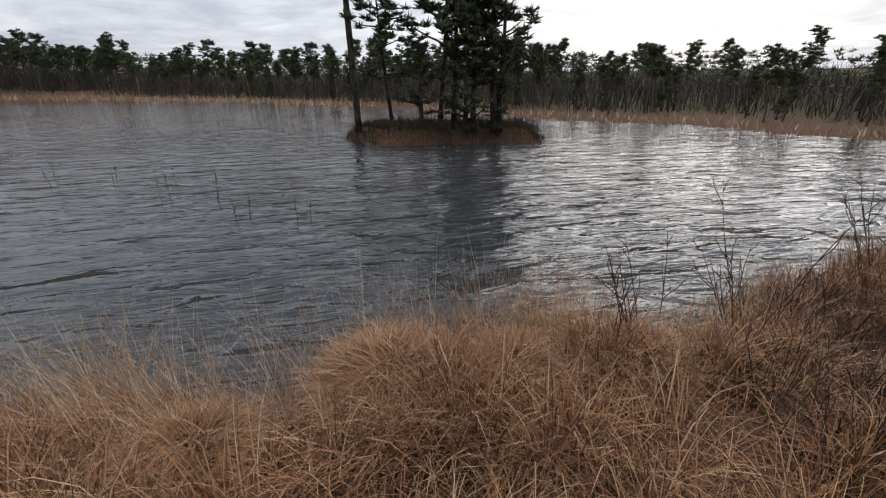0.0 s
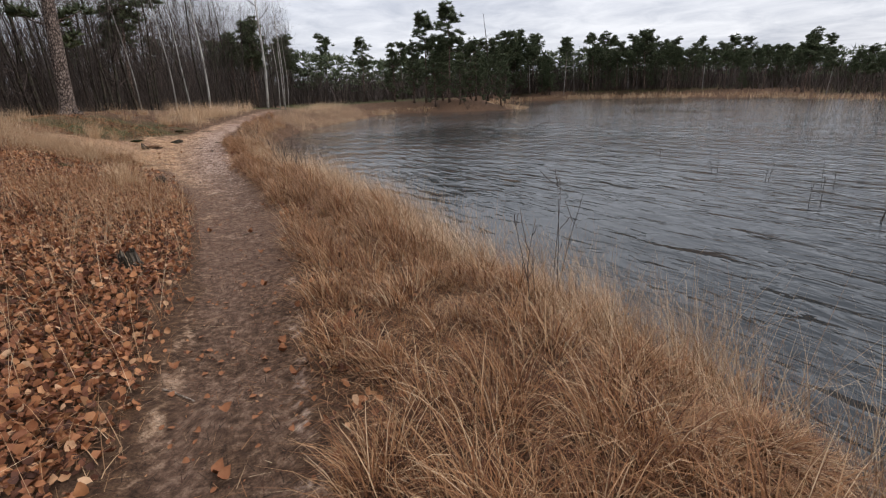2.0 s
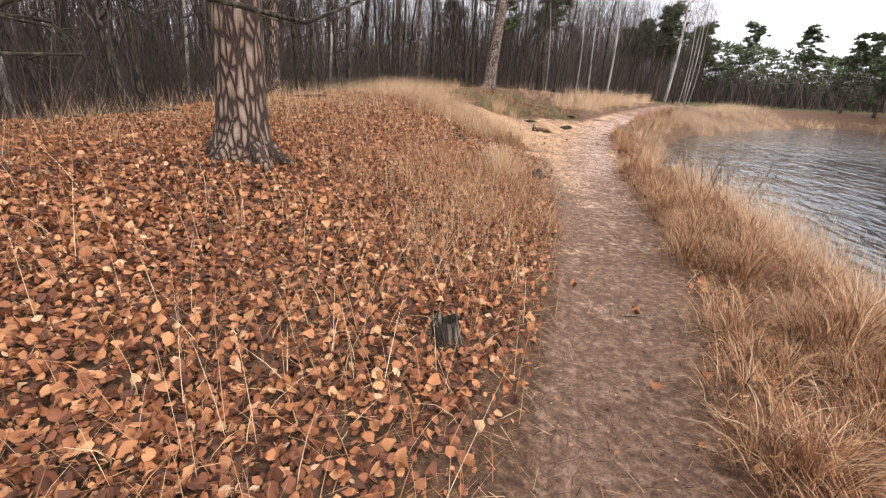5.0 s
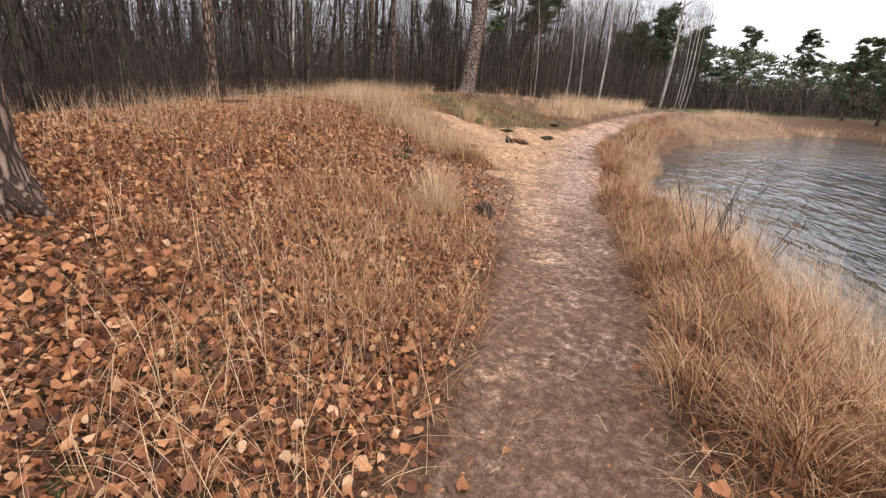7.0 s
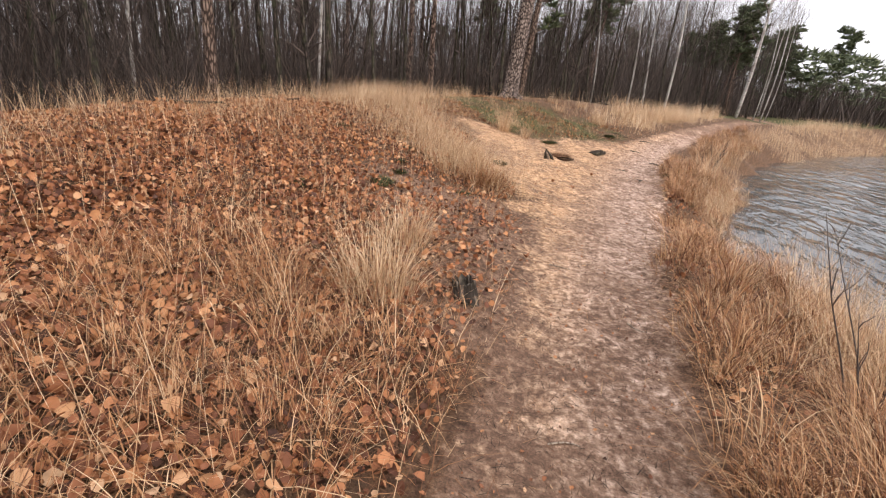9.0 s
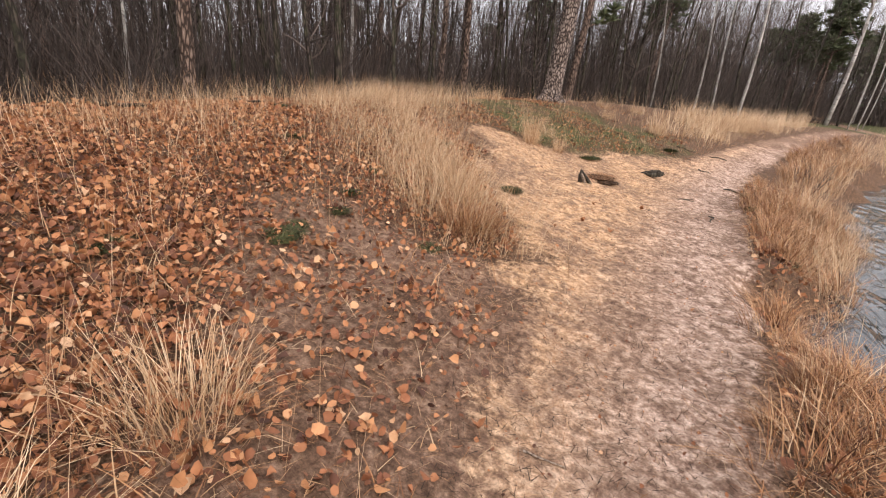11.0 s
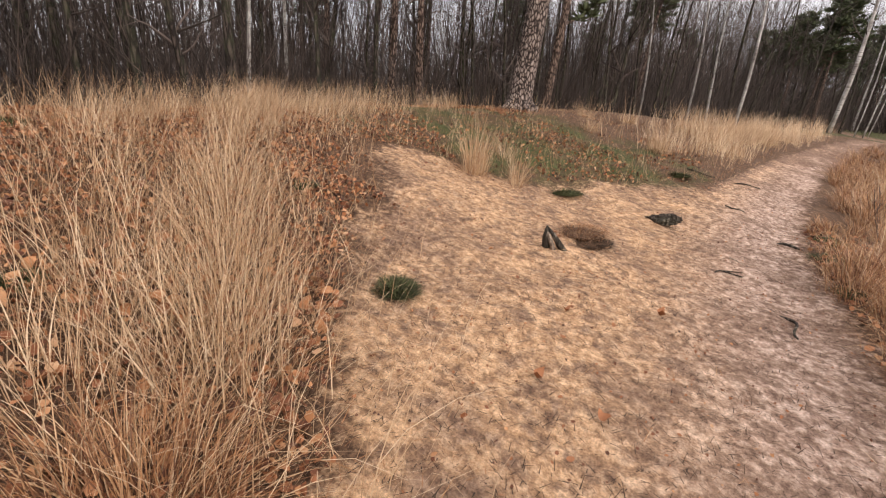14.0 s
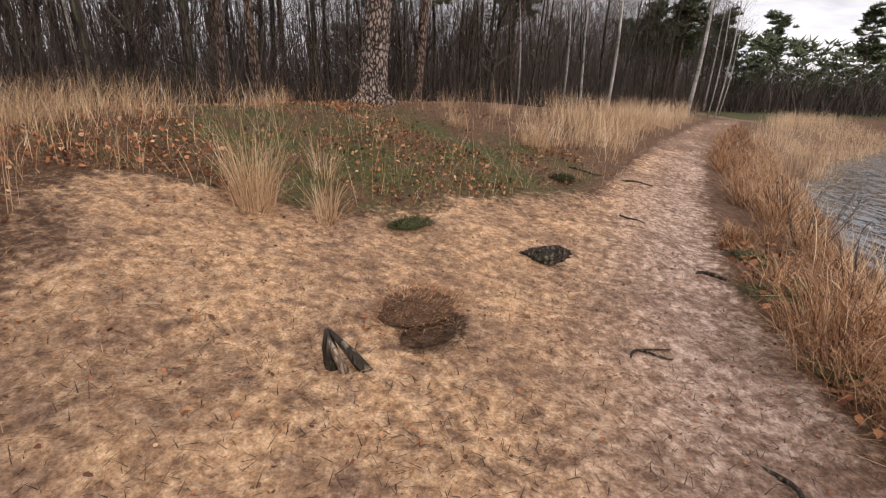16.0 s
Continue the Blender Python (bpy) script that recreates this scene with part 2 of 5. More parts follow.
MAT_GROUND = ground_material()
MAT_WATER = water_material()
MAT_GRASS = island_material("dry_moor_grass", [(0.0, (0.075, 0.03, 0.016)), (0.28, (0.20, 0.085, 0.038)), (0.62, (0.38, 0.18, 0.078)), (0.88, (0.52, 0.32, 0.17)), (1.0, (0.66, 0.48, 0.3))], 0.65, 20, noise_amount=0.3)
MAT_STRAW = island_material("pale_straw_grass", [(0.0, (0.30, 0.165, 0.085)), (0.4, (0.52, 0.335, 0.19)), (1.0, (0.74, 0.56, 0.37))], 0.62, 20, noise_amount=0.25)
MAT_LEAF = island_material("fallen_leaves", [(0.0, (0.06, 0.028, 0.019)), (0.28, (0.17, 0.065, 0.034)), (0.58, (0.32, 0.125, 0.057)), (0.8, (0.45, 0.192, 0.085)), (0.92, (0.56, 0.28, 0.13)), (1.0, (0.62, 0.40, 0.24))], 0.7, 25, noise_amount=0.5)
MAT_LEAF_PALE = island_material("fallen_leaves_pale", [(0.0, (0.25, 0.092, 0.044)), (0.5, (0.42, 0.18, 0.078)), (0.85, (0.52, 0.25, 0.11)), (1.0, (0.60, 0.36, 0.2))], 0.7, 30, noise_amount=0.5)
MAT_MOSS = island_material("moss_and_green_grass", [(0.0, (0.026, 0.026, 0.012)), (0.5, (0.055, 0.058, 0.022)), (1.0, (0.115, 0.12, 0.045))], 0.85, 30)
MAT_NEEDLES = island_material("pine_needles", [(0.0, (0.04, 0.052, 0.028)), (0.5, (0.085, 0.105, 0.052)), (1.0, (0.14, 0.16, 0.08))], 0.7, 10)
MAT_HEATH = island_material("brown_heather", [(0.0, (0.028, 0.019, 0.013)), (0.6, (0.065, 0.04, 0.026)), (1.0, (0.12, 0.07, 0.042))], 0.85, 20)
MAT_ISLE = island_material("dark_island_heather", [(0.0, (0.02, 0.017, 0.011)), (0.6, (0.045, 0.036, 0.022)), (1.0, (0.085, 0.062, 0.036))], 0.85, 20)
MAT_TWIG = island_material("bare_twigs", [(0.0, (0.038, 0.029, 0.024)), (0.6, (0.082, 0.062, 0.052)), (1.0, (0.15, 0.115, 0.098))], 0.85, 12)
MAT_BARK_PINE = bark_material("pine_bark_plates", (0.04, 0.03, 0.026), (0.24, 0.18, 0.15), (0.48, 0.41, 0.365), 17.0, 0.42, 0.0, 1.0, 0.15)
MAT_BARK_PINE_RED = bark_material("pine_bark_brown", (0.055, 0.038, 0.03), (0.21, 0.145, 0.112), (0.38, 0.29, 0.24), 16.0, 0.24, 0.0, 1.0, 0.17)
MAT_BARK_GREY = bark_material("smooth_grey_bark", (0.07, 0.06, 0.05), (0.145, 0.128, 0.105), (0.21, 0.19, 0.155), 9.0, 0.25, 0.55, 0.5, 0.14)
MAT_BARK_DARK = bark_material("dark_wood_bark", (0.028, 0.022, 0.019), (0.075, 0.058, 0.048), (0.13, 0.103, 0.086), 12.0, 0.2, 0.25, 0.6, 0.2)
MAT_BIRCH = birch_material()
MAT_ROT = bark_material("weathered_dead_wood", (0.05, 0.04, 0.032), (0.13, 0.105, 0.083), (0.27, 0.225, 0.18), 26.0, 0.12, 0.15, 0.9, 0.25)
MAT_STICK = bark_material("pale_dead_stick", (0.16, 0.12, 0.09), (0.32, 0.25, 0.19), (0.5, 0.42, 0.34), 30.0, 0.1, 0.0, 0.4, 0.1)

# ---- terrain ----
WATER_Z = -0.40
LAKE = [(2.0, 12.4), (2.35, 13.3), (2.9, 15), (3.5, 17), (4.6, 20.5), (6.5, 25.5), (9.3, 30), (12.5, 34), (16, 38), (19.5, 42), (22.5, 44.5), (24.5, 42.5), (27.2, 36.5),
        (30.3, 33), (32.5, 34.5), (33.5, 40), (38, 48), (47, 55), (55, 52), (55.5, 36), (51, 21.5), (39, 4.6), (30.5, -3), (24, -8), (18.2, -11.6), (15.5, -15.0), (11.2, -16.6), (8.0, -18.6),
        (5.0, -14), (3.6, -9), (2.7, -5.5), (2.5, -2.5), (2.6, 1), (2.9, 5), (2.8, 9.5), (2.1, 11.5)]
ISLAND = (14.2, -5.75, radians(70), 3.05, 1.3)


def smooth(a, b, v):
    k = np.clip((v - a) / (b - a), 0, 1)
    return k * k * (3 - 2 * k)


def lake_distance(x, y):
    """Metres from the lake's edge, negative over the water."""
    x, y = np.asarray(x, float), np.asarray(y, float)
    best = np.full(x.shape, 1e9)
    inside = np.zeros(x.shape, bool)
    for (ax, ay), (bx, by) in zip(LAKE, LAKE[1:] + LAKE[:1]):
        ex, ey = bx - ax, by - ay
        k = np.clip(((x - ax) * ex + (y - ay) * ey) / (ex * ex + ey * ey), 0, 1)
        best = np.minimum(best, np.hypot(x - ax - k * ex, y - ay - k * ey))
        cross = (ay > y) != (by > y)
        inside ^= cross & (x < ex * (y - ay) / (ey if ey else 1e-9) + ax)
    d = np.where(inside, -best, best)
    return d + 0.14 * np.sin(1.9 * y + 0.7 * x) + 0.09 * np.sin(4.3 * y + 1.0)


def path_x(y):
    return np.interp(y, [-9, -5, -2.5, -0.7, 0.5, 2.3, 3.4, 5.2, 7.3, 9.6, 12.5, 14.5, 17, 19, 20.6, 25, 30, 40], [-2.2, -1.2, -0.5, -0.16, 0.1, 0.4, 0.55, 0.68, 0.68, 0.58, 0.72, 0.88, 1.1, 1.6, 2.1, 3.6, 5.8, 11])


def path_half(y):
    return np.interp(y, [-9, 0, 2.5, 5, 7.3, 9.6, 12.5, 15, 17, 18.5, 20.6, 25, 40], [0.42, 0.42, 0.46, 0.54, 0.58, 0.66, 0.85, 0.85, 0.75, 0.65, 0.6, 0.5, 0.4])


def sand_left(y):
    """How far the bare sand reaches to the west of the path."""
    return np.interp(y, [9.0, 9.8, 10.7, 12, 13, 14, 15, 16, 16.4, 16.8, 17.4, 18.2, 19.0, 20.0], [0.35, 0.1, -0.38, -0.8, -1.4, -1.8, -2.4, -3.2, -2.9, -1.7, -0.9, -0.2, 0.6, 1.6])


def sand_edge(x, y):
    return sand_left(y) + 0.2 * wave(x, y, 2.3, 3.0) + 0.1 * wave(x, y, 6.1, 5.0)


def base_z(y):
    return np.interp(y, [-10, 0, 5, 9, 13, 15, 17, 19.5, 24, 32, 60], [0.0, 0.0, 0.02, 0.06, 0.13, 0.18, 0.25, 0.46, 0.62, 0.95, 1.1])


def wave(x, y, s, seed):
    return (np.sin(x * s + seed) * np.cos(y * s * 1.13 - seed * 1.7) + 0.5 * np.sin((x + y) * s * 1.9 + seed * 3.1) + 0.35 * np.cos((x - 1.4 * y) * s * 3.3 + seed)) / 1.6


def patchy(x, y, s=1.3, seed=0.0):
    return np.clip(0.5 + 0.55 * wave(x, y, s, seed) + 0.3 * wave(x, y, s * 3.1, seed + 2), 0, 1)


def height(x, y):
    x, y = np.asarray(x, float), np.asarray(y, float)
    d = lake_distance(x, y)
    dl = path_x(y) - path_half(y) - x
    near = np.exp(-((np.maximum(np.abs(y - 8) - 16, 0)) / 8) ** 2)
    amp = np.interp(y, [-8, -3, 1, 4, 8, 13, 17, 21, 26, 34], [0.28, 0.33, 0.5, 0.74, 0.82, 0.98, 0.98, 0.85, 0.8, 0.7])
    step = np.interp(y, [-8, 1, 9, 10.5, 18, 22], [0.12, 0.2, 0.2, 0.06, 0.06, 0.2])
    rise = step * smooth(0, 0.8, dl) + (1 - step) * smooth(0.2, 5.0, dl)
    back = 1 - 0.75 * smooth(6.5, 11, dl)
    land = base_z(y) * smooth(0.3, 3, d) + amp * rise * back * near
    land = land + 0.035 * wave(x, y, 1.7, 1.0) * smooth(0.2, 1.2, np.abs(x - path_x(y))) + 0.02 * wave(x, y, 4.1, 4.0)
    land = land - 0.3 * smooth(7, 11, x) * (1 - smooth(5, 16, d))
    trod = 1 - smooth(0.6, 1.25, np.abs(x - path_x(y)) / path_half(y))
    land = land - 0.05 * trod + 0.012 * wave(x, y, 7.0, 2.0) * trod
    bank = smooth(-0.15, 0.75, d)
    z = (WATER_Z - 0.08) * (1 - bank) + land * bank
    z = np.where(d < -0.15, WATER_Z - 0.08 - np.minimum(1.0, 0.35 * (-d - 0.15)), z)
    cx, cy, a, la, lb = ISLAND
    u = (x - cx) * math.cos(a) + (y - cy) * math.sin(a)
    v = -(x - cx) * math.sin(a) + (y - cy) * math.cos(a)
    e = (np.abs(u / la) ** 3 + np.abs(v / lb) ** 3) ** (1 / 3) + 0.05 * np.sin(3 * u + 1) + 0.05 * np.sin(5 * v + 2 * u)
    return np.maximum(z, np.where(e < 1.25, WATER_Z - 0.5 + 0.95 * (1 - smooth(0.8, 1.12, e)), -9))


def trodden_patch(x, y):
    """Bare soil beside the path, round the stump and before the sand."""
    w = np.interp(y, [6.6, 8.5, 9.8], [0.95, 1.5, 2.9])
    return smooth(6.4, 7.5, y) * (1 - smooth(10.6, 11.4, y)) * (1 - smooth(0, 0.9, path_x(y) - x - w))


def zone_masks(x, y):
    px, ph = path_x(y), path_half(y)
    dirt = (1 - smooth(0.6, 1.45, np.abs(x - px) / ph)) * np.interp(y, [-3, 1, 3.5], [0.5, 0.55, 1])
    clear = smooth(-0.75, 0.7, x - sand_edge(x, y)) * smooth(-0.1, 0.8, px + ph - 0.4 * smooth(9.8, 11, y) * (1 - smooth(13.6, 15, y)) - x) * smooth(9.2, 10.8, y) * (1 - smooth(17.8, 20.2, y))
    sandy = np.maximum(clear, dirt * np.interp(y, [-5, 3, 6, 8, 10, 22, 27], [0.12, 0.2, 0.38, 0.55, 0.85, 0.7, 0.35]))
    trodden = trodden_patch(x, y) * smooth(-0.5, 0.3, px - x)
    ruts = np.exp(-((np.abs(x - px) - 0.92 * ph) / 0.09) ** 2) * (1 - smooth(0.8, 2.2, y)) * (0.7 + 0.3 * patchy(x, y, 2.6, 50))
    sandy = np.maximum(sandy, 0.64 * ruts)
    dirt = np.maximum(dirt, 0.6 * trodden)
    moss = np.exp(-(((x + 1.9) / 3.6) ** 4 + ((y - 18.9) / 3.2) ** 4)) * 0.7 * (1 - dirt) * (0.55 + 0.45 * (0.5 + 0.5 * wave(x, y, 1.6, 2.2)))
    moss = np.maximum(moss, 0.62 * smooth(14, 24, np.hypot(x, np.minimum(y, 0) + np.maximum(y - 16, 0))) * smooth(2, 7, lake_distance(x, y)))
    moss = moss * (np.hypot(x - ISLAND[0], y - ISLAND[1]) > 5)
    grey = smooth(-0.5, 0.7, x - px + 0.35)
    return dirt, sandy, moss, grey


def grade(lo, hi, fine_lo, fine_hi, step, grow):
    v = list(np.arange(fine_lo, fine_hi + step / 2, step))
    s, p = step, fine_hi
    while p < hi:
        s *= grow; p += s; v.append(min(p, hi))
    s, p = step, fine_lo
    while p > lo:
        s *= grow; p -= s; v.insert(0, max(p, lo))
    return np.array(v)


def mesh_from(name, verts, faces_idx, sizes, material, smooth_shade=False):
    """A mesh from flat arrays: vertices, corner indices and the size of each face."""
    me = bpy.data.meshes.new(name)
    verts = np.asarray(verts, np.float32)
    faces_idx, sizes = np.asarray(faces_idx, np.int32).ravel(), np.asarray(sizes, np.int32)
    me.vertices.add(len(verts)); me.vertices.foreach_set("co", verts.ravel())
    me.loops.add(len(faces_idx)); me.loops.foreach_set("vertex_index", faces_idx)
    me.polygons.add(len(sizes))
    me.polygons.foreach_set("loop_start", np.concatenate([[0], np.cumsum(sizes)[:-1]]).astype(np.int32))
    me.polygons.foreach_set("loop_total", sizes)
    if smooth_shade:
        me.polygons.foreach_set("use_smooth", np.ones(len(sizes), bool))
    me.materials.append(material)
    me.update(calc_edges=True)
    return me


gx = grade(-420, 480, -6.5, 4.6, 0.11, 1.16)
gy = grade(-420, 480, -6.5, 24.0, 0.13, 1.14)
GX, GY = np.meshgrid(gx, gy)
GZ = height(GX, GY)
far = np.maximum(np.abs(GX - 20), np.abs(GY - 15))
nx, ny = len(gx), len(gy)
ii = (np.arange(ny - 1)[:, None] * nx + np.arange(nx - 1)[None, :]).ravel()
quads = np.stack([ii, ii + 1, ii + nx + 1, ii + nx], 1)
me = mesh_from("ground", np.stack([GX, GY, GZ], -1).reshape(-1, 3), quads, np.full(len(quads), 4), MAT_GROUND, True)
zd, zs, zm, zg = zone_masks(GX.ravel(), GY.ravel())
attr = me.color_attributes.new("zone", "FLOAT_COLOR", "POINT")
attr.data.foreach_set("color", np.stack([zd, zs, zm, zg], -1).astype(np.float32).ravel())
ground = tagged(new("ground", me), "brown forest floor with a trodden sandy path along a lake", "ground", kind="structure")

me = mesh_from("water", [(1.0, -28, WATER_Z), (95, -28, WATER_Z), (95, 75, WATER_Z), (1.0, 75, WATER_Z)], [0, 1, 2, 3], [4], MAT_WATER)
tagged(new("water", me), "wind-rippled grey lake water reflecting an overcast sky", "lake", kind="structure")

# ---- plants: builders ----
rng = np.random.default_rng(7)


def blade_arrays(roots, heights, widths, azimuth, lean, droop, levels=4):
    """Tapered grass blades that lean and droop: vertices, corners and face sizes."""
    n = len(roots)
    s = np.linspace(0, 1, levels)
    h, w = heights[:, None], widths[:, None]
    out = h * (lean[:, None] * s + droop[:, None] * s ** 2.2)
    up = h * (s * np.sqrt(np.maximum(0.05, 1 - np.minimum(lean, 0.95)[:, None] ** 2)) - 0.72 * droop[:, None] * s ** 2.6)
    ca, sa = np.cos(azimuth)[:, None], np.sin(azimuth)[:, None]
    cx, cy, cz = roots[:, 0:1] + out * ca, roots[:, 1:2] + out * sa, roots[:, 2:3] + up
    tw = azimuth + math.pi / 2 + rng.uniform(-0.7, 0.7, n)
    hw = w * 0.5 * (1 - 0.85 * s ** 1.5)
    ox, oy = hw * np.cos(tw)[:, None], hw * np.sin(tw)[:, None]
    a = np.stack([cx - ox, cy - oy, cz], -1)
    b = np.stack([cx + ox, cy + oy, cz], -1)
    v = np.stack([a, b], 2).reshape(n, levels * 2, 3)
    base = np.array([[2 * k, 2 * k + 1, 2 * k + 3, 2 * k + 2] for k in range(levels - 1)])
    f = (np.arange(n) * levels * 2)[:, None, None] + base[None]
    return v.reshape(-1, 3), f.reshape(-1), np.full(n * (levels - 1), 4)


def blades(name, x, y, hmin, hmax, material, width=0.005, lean=(0.05, 0.45), droop=(0.0, 0.5), wind=None, z=None, sink=0.02, levels=4):
    n = len(x)
    z = height(x, y) if z is None else z
    hh = rng.uniform(hmin, hmax, n) if np.ndim(hmin) == 0 else hmin + (hmax - hmin) * rng.random(n)
    az = rng.uniform(0, 2 * math.pi, n)
    if wind is not None:
        az = np.where(rng.random(n) < 0.6, wind + rng.normal(0, 0.7, n), az)
    v, f, s = blade_arrays(np.stack([x, y, z - sink], -1), hh, width * rng.uniform(0.6, 1.5, n), az, rng.uniform(*lean, n), rng.uniform(*droop, n), levels)
    return mesh_from(name, v, f, s, material)


def leaf_mesh(name, x, y, size, material, lift=0.02, tilt=0.55, z=None, fine=False):
    """Curled leaves: a rounded outline of six or nine corners round a raised or sunken midrib."""
    n = len(x)
    z = height(x, y) if z is None else z
    k = np.array([(-1.0, 0.0), (-0.42, 0.74), (0.5, 0.68), (1.08, 0.0), (0.5, -0.68), (-0.42, -0.74)])
    if fine:
        k = np.array([(-0.9, 0.14), (-0.68, 0.6), (-0.1, 0.82), (0.55, 0.6), (1.1, 0.02), (0.55, -0.6), (-0.1, -0.82), (-0.68, -0.6), (-0.9, -0.14)])
    m = len(k)
    sz = size * rng.uniform(0.5, 1.45, n)
    wob = rng.uniform(0.8, 1.15, (n, m))
    lx, ly = k[:, 0] * wob * sz[:, None], k[:, 1] * wob * sz[:, None] * rng.uniform(0.8, 1.3, (n, 1))
    curl = rng.uniform(-0.9, 1.3, (n, 1)) / size
    lz = curl * (ly ** 2 * 1.0 + lx ** 2 * rng.uniform(-0.3, 0.6, (n, 1)))
    cen = np.zeros((n, 1))
    lx, ly, lz = np.hstack([lx, cen]), np.hstack([ly, cen]), np.hstack([lz, cen])
    t1, t2, az = rng.normal(0, tilt, n)[:, None], rng.normal(0, tilt, n)[:, None], rng.uniform(0, 6.283, n)[:, None]
    y1, z1 = ly * np.cos(t1) - lz * np.sin(t1), ly * np.sin(t1) + lz * np.cos(t1)
    x2, z2 = lx * np.cos(t2) + z1 * np.sin(t2), -lx * np.sin(t2) + z1 * np.cos(t2)
    X, Y = x2 * np.cos(az) - y1 * np.sin(az), x2 * np.sin(az) + y1 * np.cos(az)
    z2 = z2 - z2.min(1, keepdims=True) + 0.002
    v = np.stack([X + x[:, None], Y + y[:, None], z2 + z[:, None] + lift * rng.random((n, 1)) ** 2], -1)
    tri = np.array([[m, i, (i + 1) % m] for i in range(m)])
    f = (np.arange(n) * (m + 1))[:, None, None] + tri[None]
    return mesh_from(name, v.reshape(-1, 3), f.reshape(-1), np.full(n * m, 3), material)


class Tubes:
    """Collects tapered tubes into one mesh."""

    def __init__(self):
        self.v, self.f, self.s, self.n = [], [], [], 0

    def add(self, pts, radii, sides=5, rough=0.0):
        pts, radii = np.asarray(pts, float), np.asarray(radii, float)
        m = len(pts)
        tan = np.gradient(pts, axis=0)
        tan /= np.linalg.norm(tan, axis=1, keepdims=True) + 1e-9
        ref = np.array([1.0, 0, 0]) if abs(tan[0][2]) > 0.7 else np.array([0, 0, 1.0])
        u = np.cross(tan, ref); u /= np.linalg.norm(u, axis=1, keepdims=True) + 1e-9
        w = np.cross(tan, u)
        a = np.arange(sides) * 2 * math.pi / sides
        r = radii[:, None] * (1 + (rough * rng.uniform(-1, 1, (m, sides)) if rough else 0))
        ring = pts[:, None] + r[..., None] * (u[:, None] * np.cos(a)[None, :, None] + w[:, None] * np.sin(a)[None, :, None])
        self.v.append(ring.reshape(-1, 3))
        i = np.arange(m - 1)[:, None] * sides
        j = np.arange(sides)[None]
        k = (j + 1) % sides
        q = np.stack([i + j, i + k, i + sides + k, i + sides + j], -1).reshape(-1, 4) + self.n
        self.f.append(q.ravel()); self.s.append(np.full(len(q), 4))
        cap = np.arange(sides)[::-1] + self.n
        top = np.arange(sides) + self.n + (m - 1) * sides
        self.f += [cap, top]; self.s.append(np.array([sides, sides]))
        self.n += m * sides

    def mesh(self, name, material, smooth_shade=True):
        return mesh_from(name, np.vstack(self.v), np.concatenate(self.f), np.concatenate(self.s), material, smooth_shade)


def part(name, me, parent, label=""):
    ob = new(name, me)
    ob.parent = parent
    return tagged(ob, label, kind="stuff" if name in ("branchwork", "crown", "clinging_leaves") else "")


def limb(start, direction, length, steps=6, bend=0.25, lift=0.0):
    d = np.array(direction, float); d /= np.linalg.norm(d)
    pts = [np.array(start, float)]
    for _ in range(steps):
        d = d + rng.normal(0, bend, 3) * 0.6 + np.array([0, 0, lift])
        d /= np.linalg.norm(d)
        pts.append(pts[-1] + d * length / steps)
    return np.array(pts)


def branch_out(tubes, pts, radii, count, length, level, start=0.35, sides=4, lift=0.05, spread=0.9):
    m = len(pts)
    for _ in range(count):
        k = rng.uniform(start, 0.98) * (m - 1)
        i = int(k)
        p = pts[i] + (pts[min(i + 1, m - 1)] - pts[i]) * (k - i)
        axis = pts[min(i + 1, m - 1)] - pts[i]
        axis /= np.linalg.norm(axis) + 1e-9
        side = np.cross(axis, rng.normal(0, 1, 3)); side /= np.linalg.norm(side) + 1e-9
        L = length * rng.uniform(0.5, 1.2) * (1.15 - 0.5 * k / (m - 1))
        bp = limb(p, axis * (1 - 0.5 * spread) + side * spread, L, 5, 0.28, lift)
        r0 = radii[i] * rng.uniform(0.3, 0.5)
        br = np.linspace(max(r0, 0.004), max(r0 * 0.2, 0.0025), len(bp))
        tubes.add(bp, br, sides)
        if level > 0:
            branch_out(tubes, bp, br, rng.integers(2, 5), L * 0.5, level - 1, 0.2, 3, lift, 0.8)


def bare_tree(h, r, material, name, label, category, branches=14, start=0.3, lean=0.05, level=2, twig_mat=None, blen=0.25):
    """A leafless tree: crooked trunk, limbs and fine twigs. Base at the origin."""
    root = new(name)
    trunk = Tubes()
    pts = limb((0, 0, -0.15), (rng.normal(0, lean), rng.normal(0, lean), 1), h, 12, 0.05)
    rad = r * (1 - 0.88 * np.linspace(0, 1, 13)) ** 0.9
    rad[0] *= 1.35; rad[1] *= 1.05
    trunk.add(pts, rad, 9, 0.06)
    part("trunk", trunk.mesh("trunk", material), root)
    crown = Tubes()
    branch_out(crown, pts, rad, branches, h * blen, level, start)
    part("crown", crown.mesh("crown", twig_mat or material), root, "bare twigs")
    return tagged(root, label, category)


def needle_clump_arrays(centres, size, count):
    n = len(centres)
    c = np.repeat(centres, count, 0)
    d = rng.normal(0, 1, (n * count, 3)); d[:, 2] = np.abs(d[:, 2]) * 0.7 + 0.05 * d[:, 2]
    d /= np.linalg.norm(d, axis=1, keepdims=True)
    L = size * rng.uniform(0.5, 1.2, (n * count, 1))
    side = np.cross(d, rng.normal(0, 1, (n * count, 3))); side /= np.linalg.norm(side, axis=1, keepdims=True) + 1e-9
    w = L * 0.13
    base = c + d * L * 0.15
    v = np.stack([base - side * w, base + side * w, c + d * L], 1).reshape(-1, 3)
    return v, np.arange(len(v)), np.full(n * count, 3)


